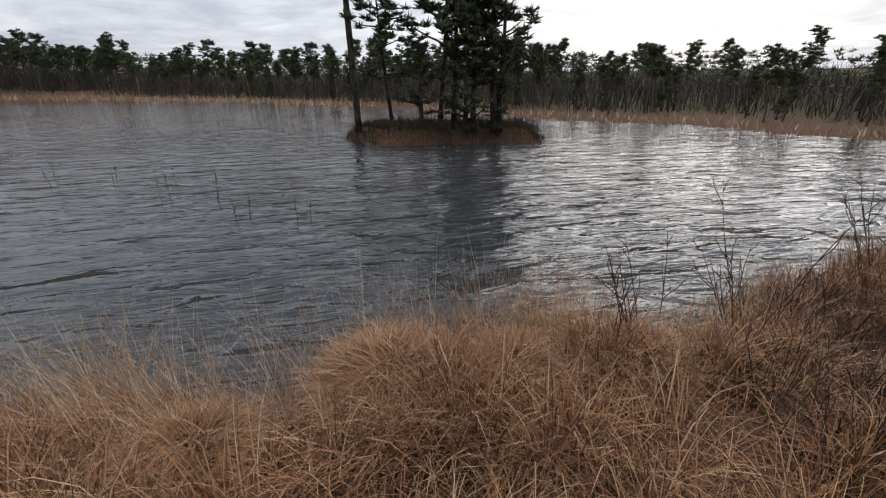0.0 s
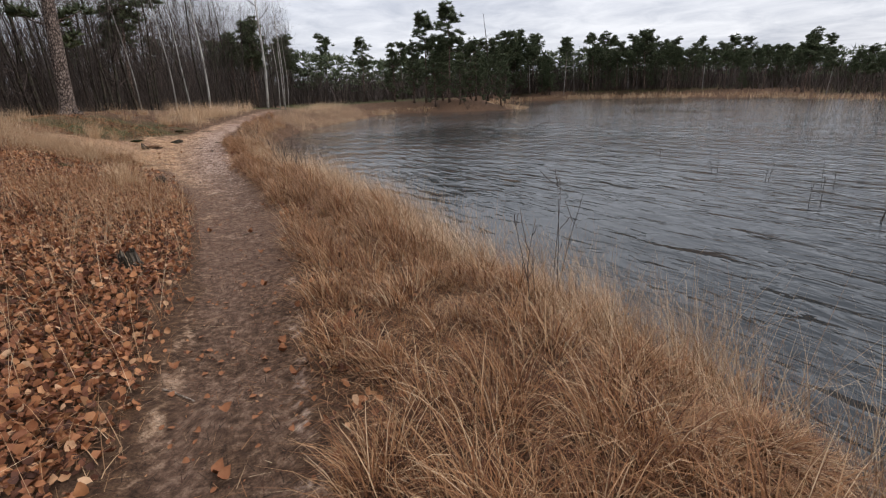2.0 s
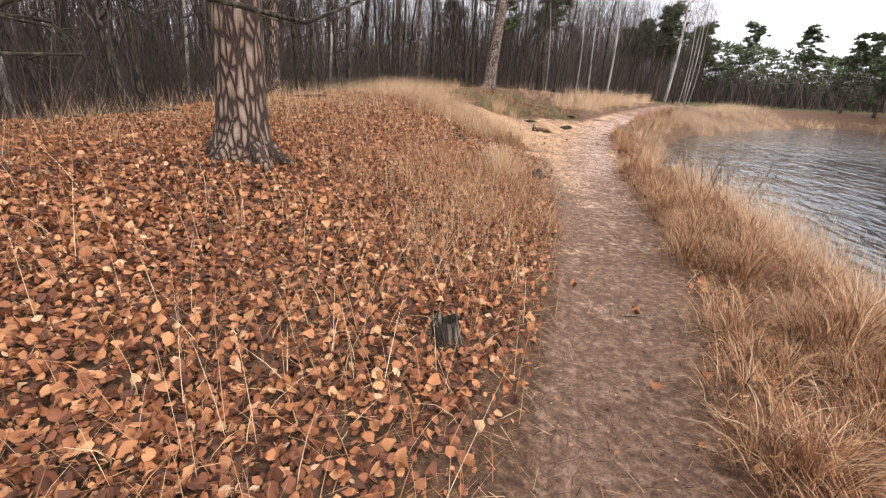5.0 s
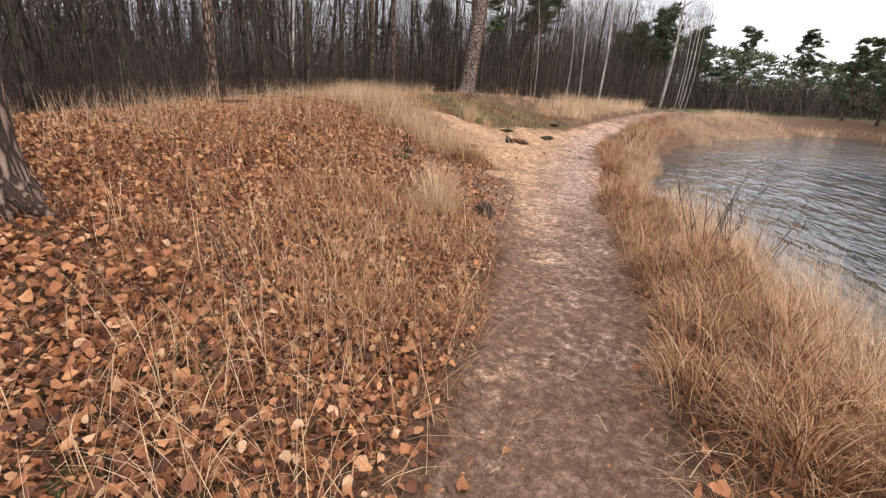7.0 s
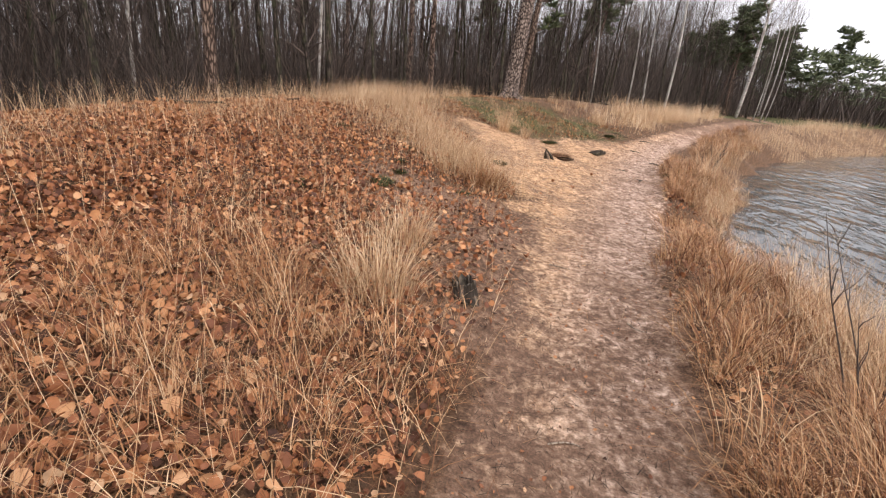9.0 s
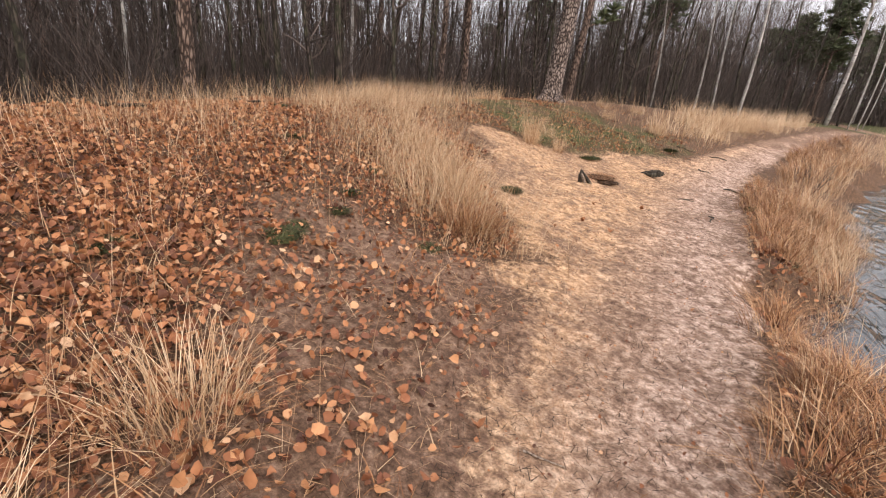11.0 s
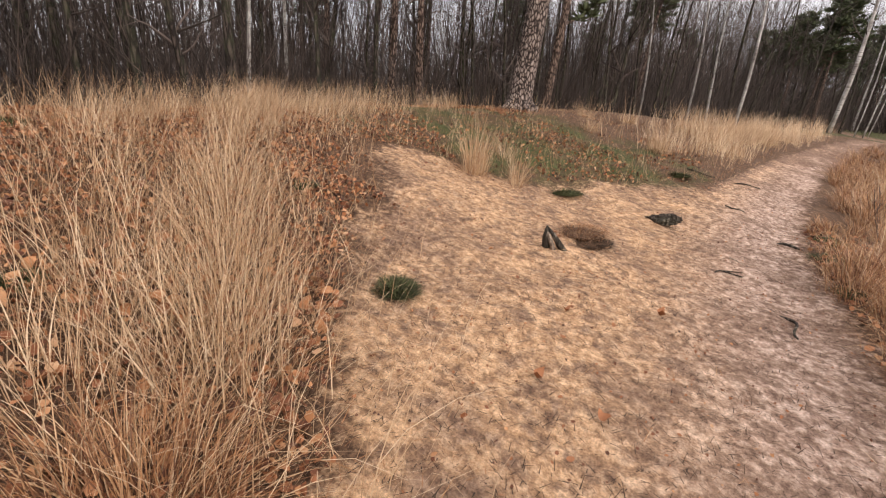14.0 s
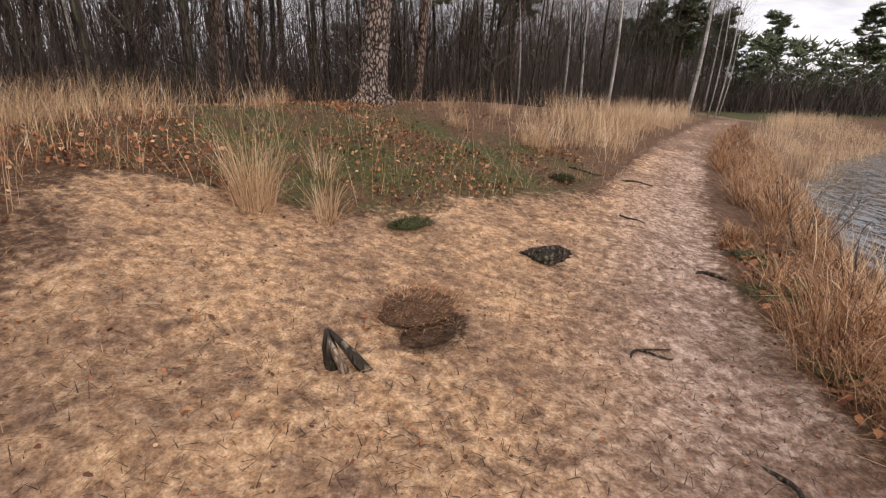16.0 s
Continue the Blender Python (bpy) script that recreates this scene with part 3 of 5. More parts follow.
def pine_tree(h, r, label, crown_from=0.55, spread=0.22, clumps=120, bark=None, flat=0.6, lean=0.03, low_limbs=0):
    """A Scots pine: tall bare bole, crooked limbs and clumped needle pads. Base at the origin."""
    root = new("pine_tree")
    t = Tubes()
    pts = limb((0, 0, -0.15), (rng.normal(0, lean), rng.normal(0, lean), 1), h, 12, 0.035)
    rad = r * (1 - 0.85 * np.linspace(0, 1, 13))
    rad[0] *= 1.3
    t.add(pts, rad, 10, 0.05)
    part("trunk", t.mesh("trunk", bark or MAT_BARK_PINE_RED), root)
    limbs, cen = Tubes(), []
    m = len(pts)
    for _ in range(int(clumps / 5)):
        k = rng.uniform(crown_from, 1.0) * (m - 1)
        i = min(int(k), m - 2)
        p = pts[i] + (pts[i + 1] - pts[i]) * (k - i)
        az = rng.uniform(0, 6.283)
        frac = (k / (m - 1) - crown_from) / (1 - crown_from)
        L = h * spread * (1.05 - flat * frac ** 2) * rng.uniform(0.45, 1.15)
        bp = limb(p, (math.cos(az), math.sin(az), rng.uniform(0.05, 0.55)), L, 5, 0.22, 0.04)
        limbs.add(bp, np.linspace(rad[i] * 0.42 + 0.01, 0.012, 6), 4)
        for q in range(5):
            e = bp[rng.integers(2, 6)]
            cen.append(e + rng.normal(0, h * 0.022, 3))
    for _ in range(low_limbs):
        k = rng.uniform(0.15, crown_from) * (m - 1); i = int(k)
        az = rng.uniform(0, 6.283)
        bp = limb(pts[i], (math.cos(az), math.sin(az), rng.uniform(-0.2, 0.25)), h * 0.12 * rng.uniform(0.4, 1.2), 5, 0.3)
        limbs.add(bp, np.linspace(0.03, 0.006, 6), 4)
    part("branchwork", limbs.mesh("branchwork", bark or MAT_BARK_PINE_RED), root)
    v, f, s = needle_clump_arrays(np.array(cen), h * 0.05, 36)
    part("crown", mesh_from("crown", v, f, s, MAT_NEEDLES), root, "dark green needle clumps")
    return tagged(root, label, "pine tree")


def put(ob, x, y, rz=0.0, scale=1.0, sink=0.0, tilt=(0, 0)):
    """Stand a thing built at the origin on the terrain."""
    z = float(height(x, y)) - sink
    ob.matrix_basis = pose(x, y, z, tilt[0], tilt[1], math.degrees(rz)) @ Matrix.Diagonal((scale, scale, scale, 1))
    return ob


def put_copy(ob, x, y, rz=0.0, scale=1.0, sink=0.0):
    ob2 = copy_thing(ob, Matrix.Identity(4))
    return put(ob2, x, y, rz, scale, sink)


def scatter(n, x0, x1, y0, y1, keep):
    x, y = rng.uniform(x0, x1, n), rng.uniform(y0, y1, n)
    k = rng.random(n) < keep(x, y)
    return x[k], y[k]


# ---- near trees ----
# old grey-barked tree with a heavy limb, and its slimmer companion
def forked_tree():
    root = new("old_oak_tree")
    t = Tubes()
    pts = np.array([(0.0, 0, -0.2), (0.0, 0, 0.15), (-0.02, 0, 0.5), (-0.04, 0, 1.0), (0.02, 0, 1.6), (0.1, 0, 2.4), (0.12, 0, 3.6), (0.2, 0.1, 5.5), (0.1, 0.2, 8.0)])
    t.add(pts, [0.21, 0.185, 0.15, 0.145, 0.16, 0.165, 0.14, 0.1, 0.04], 14, 0.05)
    for a in (0.4, 1.9, 3.4, 5.0):
        d = np.array([math.cos(a), math.sin(a), 0])
        t.add([np.array([0, 0, 0.22]) + d * 0.09, d * 0.2 + (0, 0, 0.03), d * 0.34 + (0, 0, -0.1)], [0.09, 0.065, 0.03], 8, 0.1)
    part("trunk", t.mesh("trunk", MAT_BARK_GREY), root, "smooth grey-green mossy trunk")
    c = Tubes()
    for z0, az, L, up in ((0.7, 2.6, 2.2, 0.1), (0.95, 3.5, 2.0, 0.05), (0.8, 4.3, 1.6, 0.05), (1.15, 1.6, 1.9, 0.1), (1.2, 0.4, 1.6, 0.1), (1.9, 2.1, 2.4, 0.5), (2.6, 4.6, 2.5, 0.5), (3.2, 0.5, 2.6, 0.6), (4.2, 3.0, 2.6, 0.7), (5.2, 5.2, 2.4, 0.7), (1.05, 4.9, 1.3, 0.0)):
        bp = limb((0.0, 0, z0), (math.cos(az), math.sin(az), up), L, 7, 0.25)
        br = np.linspace(0.055, 0.012, 8)
        c.add(bp, br, 6, 0.05)
        branch_out(c, bp, br, 6, 0.8, 1, 0.2, 4)
    part("crown", c.mesh("crown", MAT_BARK_DARK), root, "bare spreading limbs")
    tips = np.vstack(c.v)
    tips = tips[(tips[:, 2] < 2.3) & (tips[:, 2] > 0.3) & (np.hypot(tips[:, 0], tips[:, 1]) > 0.3)]
    tips = tips[rng.integers(0, len(tips), 420)]
    lv = leaf_mesh("clinging_leaves", tips[:, 0], tips[:, 1], 0.03, MAT_LEAF, 0.0, 0.9, z=tips[:, 2] - 0.03)
    part("clinging_leaves", lv, root, "withered orange leaves on low twigs")
    return tagged(root, "old grey oak trunk with withered leaves on low twigs", "tree")


OAK_XY, STEM_XY = (-5.55, 1.2), (-4.94, 1.8)
put(forked_tree(), *OAK_XY, rz=0.4, scale=1.3)


def stem_with_limb():
    root = new("grey_stem_tree")
    t = Tubes()
    pts = limb((0, 0, -0.15), (0.03, 0.02, 1), 7.5, 10, 0.03)
    t.add(pts, np.linspace(0.105, 0.04, 11) * np.array([1.4] + [1] * 10), 10, 0.05)
    part("trunk", t.mesh("trunk", MAT_BARK_GREY), root, "slender grey trunk")
    c = Tubes()
    # the long crooked limb that reaches out over the slope
    L1 = np.array([(0.03, 0.02, 0.78), (0.16, 0.18, 0.86), (0.35, 0.44, 1.03), (0.64, 0.79, 1.16), (0.89, 1.10, 1.38), (1.12, 1.39, 1.57), (1.45, 1.80, 1.60), (1.79, 2.21, 1.58), (2.09, 2.59, 1.52), (2.31, 2.86, 1.48), (2.75, 3.35, 1.78)])
    L2 = np.array([(0.16, 0.18, 0.86), (0.5, 0.45, 0.9), (0.95, 0.8, 1.02), (1.45, 1.15, 1.05)])
    c.add(L2, np.linspace(0.035, 0.01, len(L2)), 6, 0.06)
    branch_out(c, L2, np.linspace(0.03, 0.008, len(L2)), 5, 0.5, 1, 0.35, 4, 0.0, 0.75)
    c.add(L1, np.linspace(0.055, 0.016, len(L1)), 7, 0.06)
    branch_out(c, L1, np.linspace(0.05, 0.012, len(L1)), 11, 0.7, 1, 0.35, 4, 0.0, 0.75)
    branch_out(c, pts, np.linspace(0.1, 0.02, 11), 10, 1.4, 1, 0.45, 4)
    part("crown", c.mesh("crown", MAT_BARK_DARK), root, "long crooked bare limb")
    return tagged(root, "slender grey tree with one long bare limb", "tree")


put(stem_with_limb(), *STEM_XY)


def old_pine(h, r, bark, lean_xy, label, roots=True):
    """A stout pine bole with a flared foot; its crown stands high above."""
    root = new("old_pine_tree")
    t = Tubes()
    s = np.concatenate([[-0.03, 0.0, 0.012, 0.03, 0.06, 0.1], np.linspace(0.15, 1, 10)])
    pts = np.stack([lean_xy[0] * s * h, lean_xy[1] * s * h, s * h], -1)
    rad = r * (1 - 0.7 * np.clip(s, 0, 1)) * (1 + 0.55 * np.exp(-np.clip(s, 0, 1) * h / 0.16))
    t.add(pts, rad, 22, 0.035)
    if roots:
        for a in rng.uniform(0, 6.283, 7):
            d = np.array([math.cos(a), math.sin(a), 0.0])
            t.add([d * r * 0.9 + (0, 0, 0.16), d * r * 1.5 + (0, 0, 0.04), d * r * 2.3 + (0, 0, -0.06)], [r * 0.42, r * 0.3, r * 0.1], 7, 0.1)
    part("trunk", t.mesh("trunk", bark), root, "cracked bark plates")
    c, cen = Tubes(), []
    for _ in range(26):
        k = rng.uniform(0.5, 1.0); i = min(int(k * 15), 14)
        az = rng.uniform(0, 6.283)
        bp = limb(pts[i], (math.cos(az), math.sin(az), 0.3), h * 0.2 * rng.uniform(0.5, 1.1), 6, 0.22, 0.03)
        c.add(bp, np.linspace(0.06, 0.012, 7), 5)
        cen += [bp[j] + rng.normal(0, 0.2, 3) for j in (3, 4, 5, 6, 6)]
    part("branchwork", c.mesh("branchwork", bark), root)
    v, f, s2 = needle_clump_arrays(np.array(cen), 0.5, 36)
    part("crown", mesh_from("crown", v, f, s2, MAT_NEEDLES), root, "dark green needle clumps")
    return tagged(root, label, "pine tree")


PINE1_XY, PINE2_XY, PINE3_XY = (-3.45, 4.6), (-3.25, 22.9), (-4.38, 30.8)
put(old_pine(13, 0.26, MAT_BARK_PINE_RED, (0.06, 0.0), "stout old pine with furrowed brown bark on leaf litter"), *PINE1_XY, rz=1.0)
put(old_pine(14, 0.29, MAT_BARK_PINE, (0.085, 0.05), "old pine with pale grey bark plates on a grassy rise"), *PINE2_XY)
put(old_pine(15, 0.19, MAT_BARK_PINE_RED, (0.10, 0.03), "slimmer dark pine behind the old pine", False), *PINE3_XY)

# ---- birches by the shore ----
def birch(h, r, lean_xy, label):
    root = new("birch_tree")
    t = Tubes()
    s = np.linspace(0, 1, 12)
    pts = np.stack([lean_xy[0] * s * h + 0.12 * np.sin(s * 7), lean_xy[1] * s * h + 0.1 * np.cos(s * 6), s * h - 0.15], -1)
    rad = r * (1 - 0.85 * s)
    t.add(pts, rad, 9, 0.04)
    part("trunk", t.mesh("trunk", MAT_BIRCH), root, "white bark with dark scars")
    c = Tubes()
    branch_out(c, pts, rad, 16, h * 0.16, 2, 0.3, 4, 0.06, 0.7)
    part("crown", c.mesh("crown", MAT_TWIG), root, "fine bare twigs")
    return tagged(root, label, "birch tree", "birches by the shore")


for bx, by, bh, br, bl, lab in ((9.33, 45.4, 15, 0.13, (0.05, 0.0), "leaning white birch among pale shore grass"), (3.83, 40.3, 14, 0.09, (0.015, 0.0), "thin leaning birch at the edge of the woods"),
        (10.3, 44.6, 12, 0.035, (0.03, 0.02), "thin birch stem beside a taller birch"), (10.9, 45.2, 13, 0.045, (0.05, 0.03), "crooked thin birch beside a taller birch"),
        (11.5, 46.4, 10, 0.03, (0.06, 0.0), "slight birch leaning out from the shore"), (1.4, 39.5, 12, 0.06, (0.0, 0.0), "thin pale birch in the wood edge"),
        (-0.9, 38.0, 12, 0.05, (-0.03, 0.0), "thin pale birch in the wood edge")):
    put(birch(bh, br, bl, lab), bx, by)

# ---- woods ----
woods_variants = []
for k in range(7):
    woods_variants.append(bare_tree(rng.uniform(8, 12), rng.uniform(0.04, 0.11), MAT_BARK_DARK, "bare_tree", "leafless slender tree in the brown winter woods", "tree", 18, 0.2, 0.07, 2, MAT_TWIG, 0.2))
thicket_variants = []
for k in range(4):
    root = new("undergrowth_shrub")
    c = Tubes()
    for _ in range(16):
        a = rng.uniform(0, 6.283)
        bp = limb((0.5 * math.cos(a) * rng.random(), 0.5 * math.sin(a) * rng.random(), -0.1), (0.5 * math.cos(a), 0.5 * math.sin(a), 1), rng.uniform(1.2, 3.2), 6, 0.16)
        br = np.linspace(0.014, 0.003, 7)
        c.add(bp, br, 3)
        branch_out(c, bp, br, 5, 0.7, 0, 0.25, 3, 0.04, 0.6)
    part("branchwork", c.mesh("branchwork", MAT_TWIG), root)
    thicket_variants.append(tagged(root, "tangled leafless undergrowth of thin brown stems", "shrub"))
pine_variants = []
for k in range(5):
    pine_variants.append(pine_tree(rng.uniform(10, 13), 0.16, "tall dark pine with a ragged flat crown", rng.uniform(0.5, 0.68), rng.uniform(0.17, 0.24), 140, None, 0.5, 0.04, 6))
dense_pine = [pine_tree(7, 0.13, "bushy dark green pine with needles low down", 0.12, 0.25, 190, None, 0.9) for k in range(2)]
birch_far = [bare_tree(9, 0.075, MAT_BIRCH, "young_birch_tree", "thin pale birch stem among dark woods", "birch tree", 14, 0.4, 0.06, 2, MAT_TWIG, 0.16) for k in range(2)]
placed = {}


def plant(variants, x, y, scale=1.0, sink=0.05):
    k = int(rng.integers(0, len(variants)))
    ob = variants[k]
    rz = rng.uniform(0, 6.283)
    if id(ob) not in placed:
        placed[id(ob)] = True
        return put(ob, x, y, rz, scale, sink)
    return put_copy(ob, x, y, rz, scale, sink)


# woods to the west and north of the path
wx, wy = [], []
for _ in range(14000):
    if len(wx) >= 330:
        break
    x, y = rng.uniform(-30, 26), rng.uniform(-6, 72)
    edge = np.interp(y, [-6, 2, 8, 14, 20, 24, 28, 31, 34, 39, 45, 50, 58, 76], [-8, -8.2, -8.2, -8.5, -8.0, -6.5, -5.5, -3.5, -0.5, 2.8, 8.0, 12.5, 15.5, 20])
    if x > edge or lake_distance(x, y) < 3:
        continue
    dist = edge - x
    if rng.random() > math.exp(-dist / 11):
        continue
    if wx and np.min(np.hypot(np.array(wx) - x, np.array(wy) - y)) < 0.6:
        continue
    wx.append(x); wy.append(y)
for k, (x, y) in enumerate(zip(wx, wy)):
    if k % 7 == 4:
        plant(pine_variants, x, y, rng.uniform(0.85, 1.1) * (1 if y < 40 else 0.6))
    elif k % 40 == 5:
        plant(birch_far, x, y, rng.uniform(0.8, 1.2))
    else:
        plant(woods_variants, x, y, rng.uniform(0.7, 1.15) * (1 if y < 46 else 0.75))
cnt = 0
for _ in range(4000):
    if cnt >= 230:
        break
    x, y = rng.uniform(-28, 26), rng.uniform(-6, 66)
    edge = np.interp(y, [-6, 2, 8, 14, 20, 24, 28, 31, 34, 39, 45, 50, 58, 76], [-8, -8.2, -8.4, -8.8, -8.2, -6.8, -5.8, -3.8, -0.8, 2.5, 7.7, 12.3, 15.3, 20])
    if x > edge or lake_distance(x, y) < 3 or rng.random() > math.exp(-(edge - x) / 8):
        continue
    plant(thicket_variants, x, y, rng.uniform(0.6, 1.25)); cnt += 1

def twig_haze(name, x, y, low, high, label, width=0.007, length=(0.4, 1.5)):
    """Fine twigs of the crowns, at all heights and angles."""
    z = height(x, y) + low + (high - low) * rng.random(len(x))
    me = blades(name, x, y, length[0], length[1], MAT_TWIG, width, (0.1, 0.97), (-0.3, 0.4), z=z, levels=3)
    return tagged(new(name, me), label, "twigs", kind="stuff")


def shore_tree_height(x, y):
    """The woods round the lake stand higher towards the north and away from the shore."""
    rise = np.interp(np.degrees(np.arctan2(y + 2.8, x)), [-60, -40, -25, 0, 12, 25, 33, 45, 60, 67, 73], [0.04, 0.05, 0.06, 0.05, 0.045, 0.05, 0.066, 0.085, 0.08, 0.08, 0.105])
    return 1.3 + 0.72 * rise * np.hypot(x, y + 2.8)


# the brown mass of stems and twigs deeper in the woods
def stem_mass(name, x, y, hmin, hmax, width, label, tilt=0.25, mat=None):
    me = blades(name, x, y, np.broadcast_to(hmin, x.shape), np.broadcast_to(hmax, x.shape), mat or MAT_TWIG, width, (0.0, tilt), (0.0, 0.12), levels=3, sink=0.1)
    return tagged(new(name, me), label, "woods", kind="stuff")


def west_edge(y):
    return np.interp(y, [-6, 2, 8, 14, 20, 24, 28, 31, 34, 39, 45, 50, 58, 76], [-10.5, -10.8, -11.0, -11.0, -10.5, -9, -8, -6, -2.5, 1.0, 6.5, 11.0, 14.0, 18.5])


x, y = scatter(95000, -60, 28, -25, 100, lambda x, y: smooth(0, 3, west_edge(y) - x) * (lake_distance(x, y) > 4) * np.exp(-np.maximum(west_edge(y) - x, 0) / 16))
stem_mass("deep_woods", x, y, 2.5, 10.5, 0.026, "dense grey-brown winter woods of thin stems", 0.85)
x, y = scatter(46000, -75, 30, -30, 120, lambda x, y: smooth(3, 8, west_edge(y) - x) * (lake_distance(x, y) > 7) * np.exp(-np.maximum(west_edge(y) - x - 8, 0) / 18))
stem_mass("far_trunks", x, y, 4.0, 9.5, 0.065, "far dark trunks deep in the winter woods", 0.35)
x, y = scatter(210000, -45, 26, -25, 85, lambda x, y: smooth(0, 2, west_edge(y) - x + 1.5) * (lake_distance(x, y) > 3) * np.exp(-np.maximum(west_edge(y) - x, 0) / 9))
stem_mass("woods_undergrowth", x, y, 0.6, 3.2, 0.014, "tangled brown undergrowth of thin twigs", 0.8)
x, y = scatter(720000, -32, 24, -12, 72, lambda x, y: smooth(0, 2, west_edge(y) - x + 2.5) * (lake_distance(x, y) > 3) * np.exp(-np.maximum(west_edge(y) - x, 0) / 9))
twig_haze("crown_twigs", x, y, 0.3, 10.5, "fine interlaced bare twigs of the winter woods", 0.0065, (0.4, 1.6))
x, y = scatter(330000, -60, 20, -25, 100, lambda x, y: smooth(5, 9, west_edge(y) - x) * (lake_distance(x, y) > 7) * np.exp(-np.maximum(west_edge(y) - x - 9, 0) / 14))
twig_haze("far_crown_twigs", x, y, 0.5, 13.0, "far brown mass of bare twigs deep in the woods", 0.024, (0.7, 2.6))
x, y = scatter(620000, -10, 125, -66, 110, lambda x, y: smooth(2.5, 6, lake_distance(x, y)) * (lake_distance(x, y) < 32) * ((x > 14) | (y < -12)) * ~((x > 12) & (x < 38) & (y > 30) & (y < 52)) * 0.35)
stem_mass("far_woods", x, y, 0.3 * shore_tree_height(x, y), 0.85 * shore_tree_height(x, y), 0.05, "dark brown winter woods beyond the lake", 0.6)
x, y = scatter(150000, -10, 125, -66, 110, lambda x, y: (lake_distance(x, y) > 7) * (lake_distance(x, y) < 26) * ((x > 14) | (y < -12)) * ~((x > 12) & (x < 38) & (y > 30) & (y < 54)) * 0.30)
zz = height(x, y) + shore_tree_height(x, y) * rng.uniform(0.2, 0.95, len(x))
v, f, sz = needle_clump_arrays(np.stack([x, y, zz], -1), np.repeat(0.13 * shore_tree_height(x, y), 12)[:, None], 12)
tagged(new("far_pine_mass", mesh_from("far_pine_mass", v, f, sz, MAT_NEEDLES)), "dark green pine woods beyond the lake", "woods", kind="stuff")

# trees round the far shore
per = np.array(LAKE + LAKE[:1])
seg = np.hypot(*np.diff(per, axis=0).T)
cum = np.concatenate([[0], np.cumsum(seg)])
cnt = 0
for _ in range(6000):
    if cnt >= 400:
        break
    s = rng.uniform(0, cum[-1])
    k = int(np.searchsorted(cum, s) - 1)
    p = per[k] + (per[k + 1] - per[k]) * ((s - cum[k]) / seg[k])
    out = rng.exponential(6.0) + 2.0
    a = rng.uniform(0, 6.283)
    x, y = p[0] + out * math.cos(a), p[1] + out * math.sin(a)
    d = float(lake_distance(x, y))
    if d < 2.0 or (x < 14 and y > -12) or (12 < x < 38 and 30 < y < 52):
        continue
    q, target = rng.random(), float(shore_tree_height(x, y)) * rng.uniform(0.85, 1.35)
    if q < 0.58:
        plant(pine_variants, x, y, target / 11.0)
    elif q < 0.74:
        plant(dense_pine, x, y, target * 0.8 / 7.0)
    elif q < 0.79:
        plant(birch_far, x, y, target * 0.8 / 9.0)
    elif q < 0.87:
        plant(woods_variants, x, y, target * 0.8 / 10.0)
    else:
        plant(thicket_variants, x, y, target * 0.35 / 2.5)
    cnt += 1

# the wooded spit
for x, y, s in ((27.6, 39.5, 0.7), (29.2, 37.0, 0.62), (30.8, 36.0, 0.55), (30.0, 40.0, 0.85), (26.4, 42.5, 0.8), (28.0, 43.5, 0.95), (32.0, 38.2, 0.7), (25.6, 46.0, 0.9), (31.4, 43.0, 0.9), (29.0, 47.0, 1.0), (24.2, 48.2, 0.9)):
    plant(dense_pine, x, y, s)
plant(pine_variants, 27.6, 41.6, 0.8)
plant(pine_variants, 26.4, 44.6, 0.75)
put(bare_tree(8.6, 0.11, MAT_BARK_DARK, "dead_tree", "dead grey snag with short broken limbs", "dead tree", 12, 0.55, 0.03, 1, None, 0.14), 31.0, 39.2)
for x, y in ((29.6, 35.2), (31.2, 34.6), (27.6, 37.8), (26.0, 41.0)):
    plant(thicket_variants, x, y, 0.6)

# ---- the island ----
ICX, ICY, IA, ILA, ILB = ISLAND


def island_point(u, v):
    return ICX + u * math.cos(IA) - v * math.sin(IA), ICY + u * math.sin(IA) + v * math.cos(IA)


pole = new("dead_tree")
t = Tubes()
t.add(limb((0, 0, -0.1), (0.0, 0.02, 1), 6.0, 10, 0.012), np.linspace(0.105, 0.075, 11), 10, 0.05)
part("trunk", t.mesh("trunk", MAT_BARK_DARK), pole, "bare broken trunk")
tagged(pole, "straight dead trunk standing bare on the island", "dead tree")
put(pole, *island_point(2.55, 0.2))
put(pine_tree(4.8, 0.07, "small dark pine on the island", 0.3, 0.22, 110, MAT_BARK_DARK, 0.3, 0.05), *island_point(1.6, -0.3))
for u, v, h in ((0.1, -0.4, 5.9), (-0.4, 0.1, 6.4), (-1.0, 0.3, 6.0), (-1.6, -0.2, 5.0)):
    put(pine_tree(h, 0.09, "dark island pine with ragged needle pads", 0.28, 0.25, 150, MAT_BARK_DARK, 0.4, 0.05, 5), *island_point(u, v), rz=u)
for u, v, h in ((-0.8, 0.6, 3.2), (-1.6, 0.4, 2.6), (0.5, 0.5, 2.6)):
    put(pine_tree(h, 0.08, "bushy young pine on the island", 0.1, 0.26, 150, MAT_BARK_DARK, 0.7), *island_point(u, v), rz=u)
put(bare_tree(4.2, 0.11, MAT_BARK_DARK, "dead_tree", "crooked dead tree with antler-like limbs", "dead tree", 10, 0.6, 0.05, 1, None, 0.34), *island_point(-1.75, 0.25), rz=2.0)
put(bare_tree(5.4, 0.05, MAT_BIRCH, "birch_tree", "thin pale birch on the island", "birch tree", 14, 0.4, 0.03, 2, MAT_TWIG, 0.16), *island_point(-0.5, -0.5))
x, y = scatter(42000, ICX - 4, ICX + 4, ICY - 5, ICY + 5, lambda x, y: (height(x, y) > WATER_Z - 0.12) * 1.0)
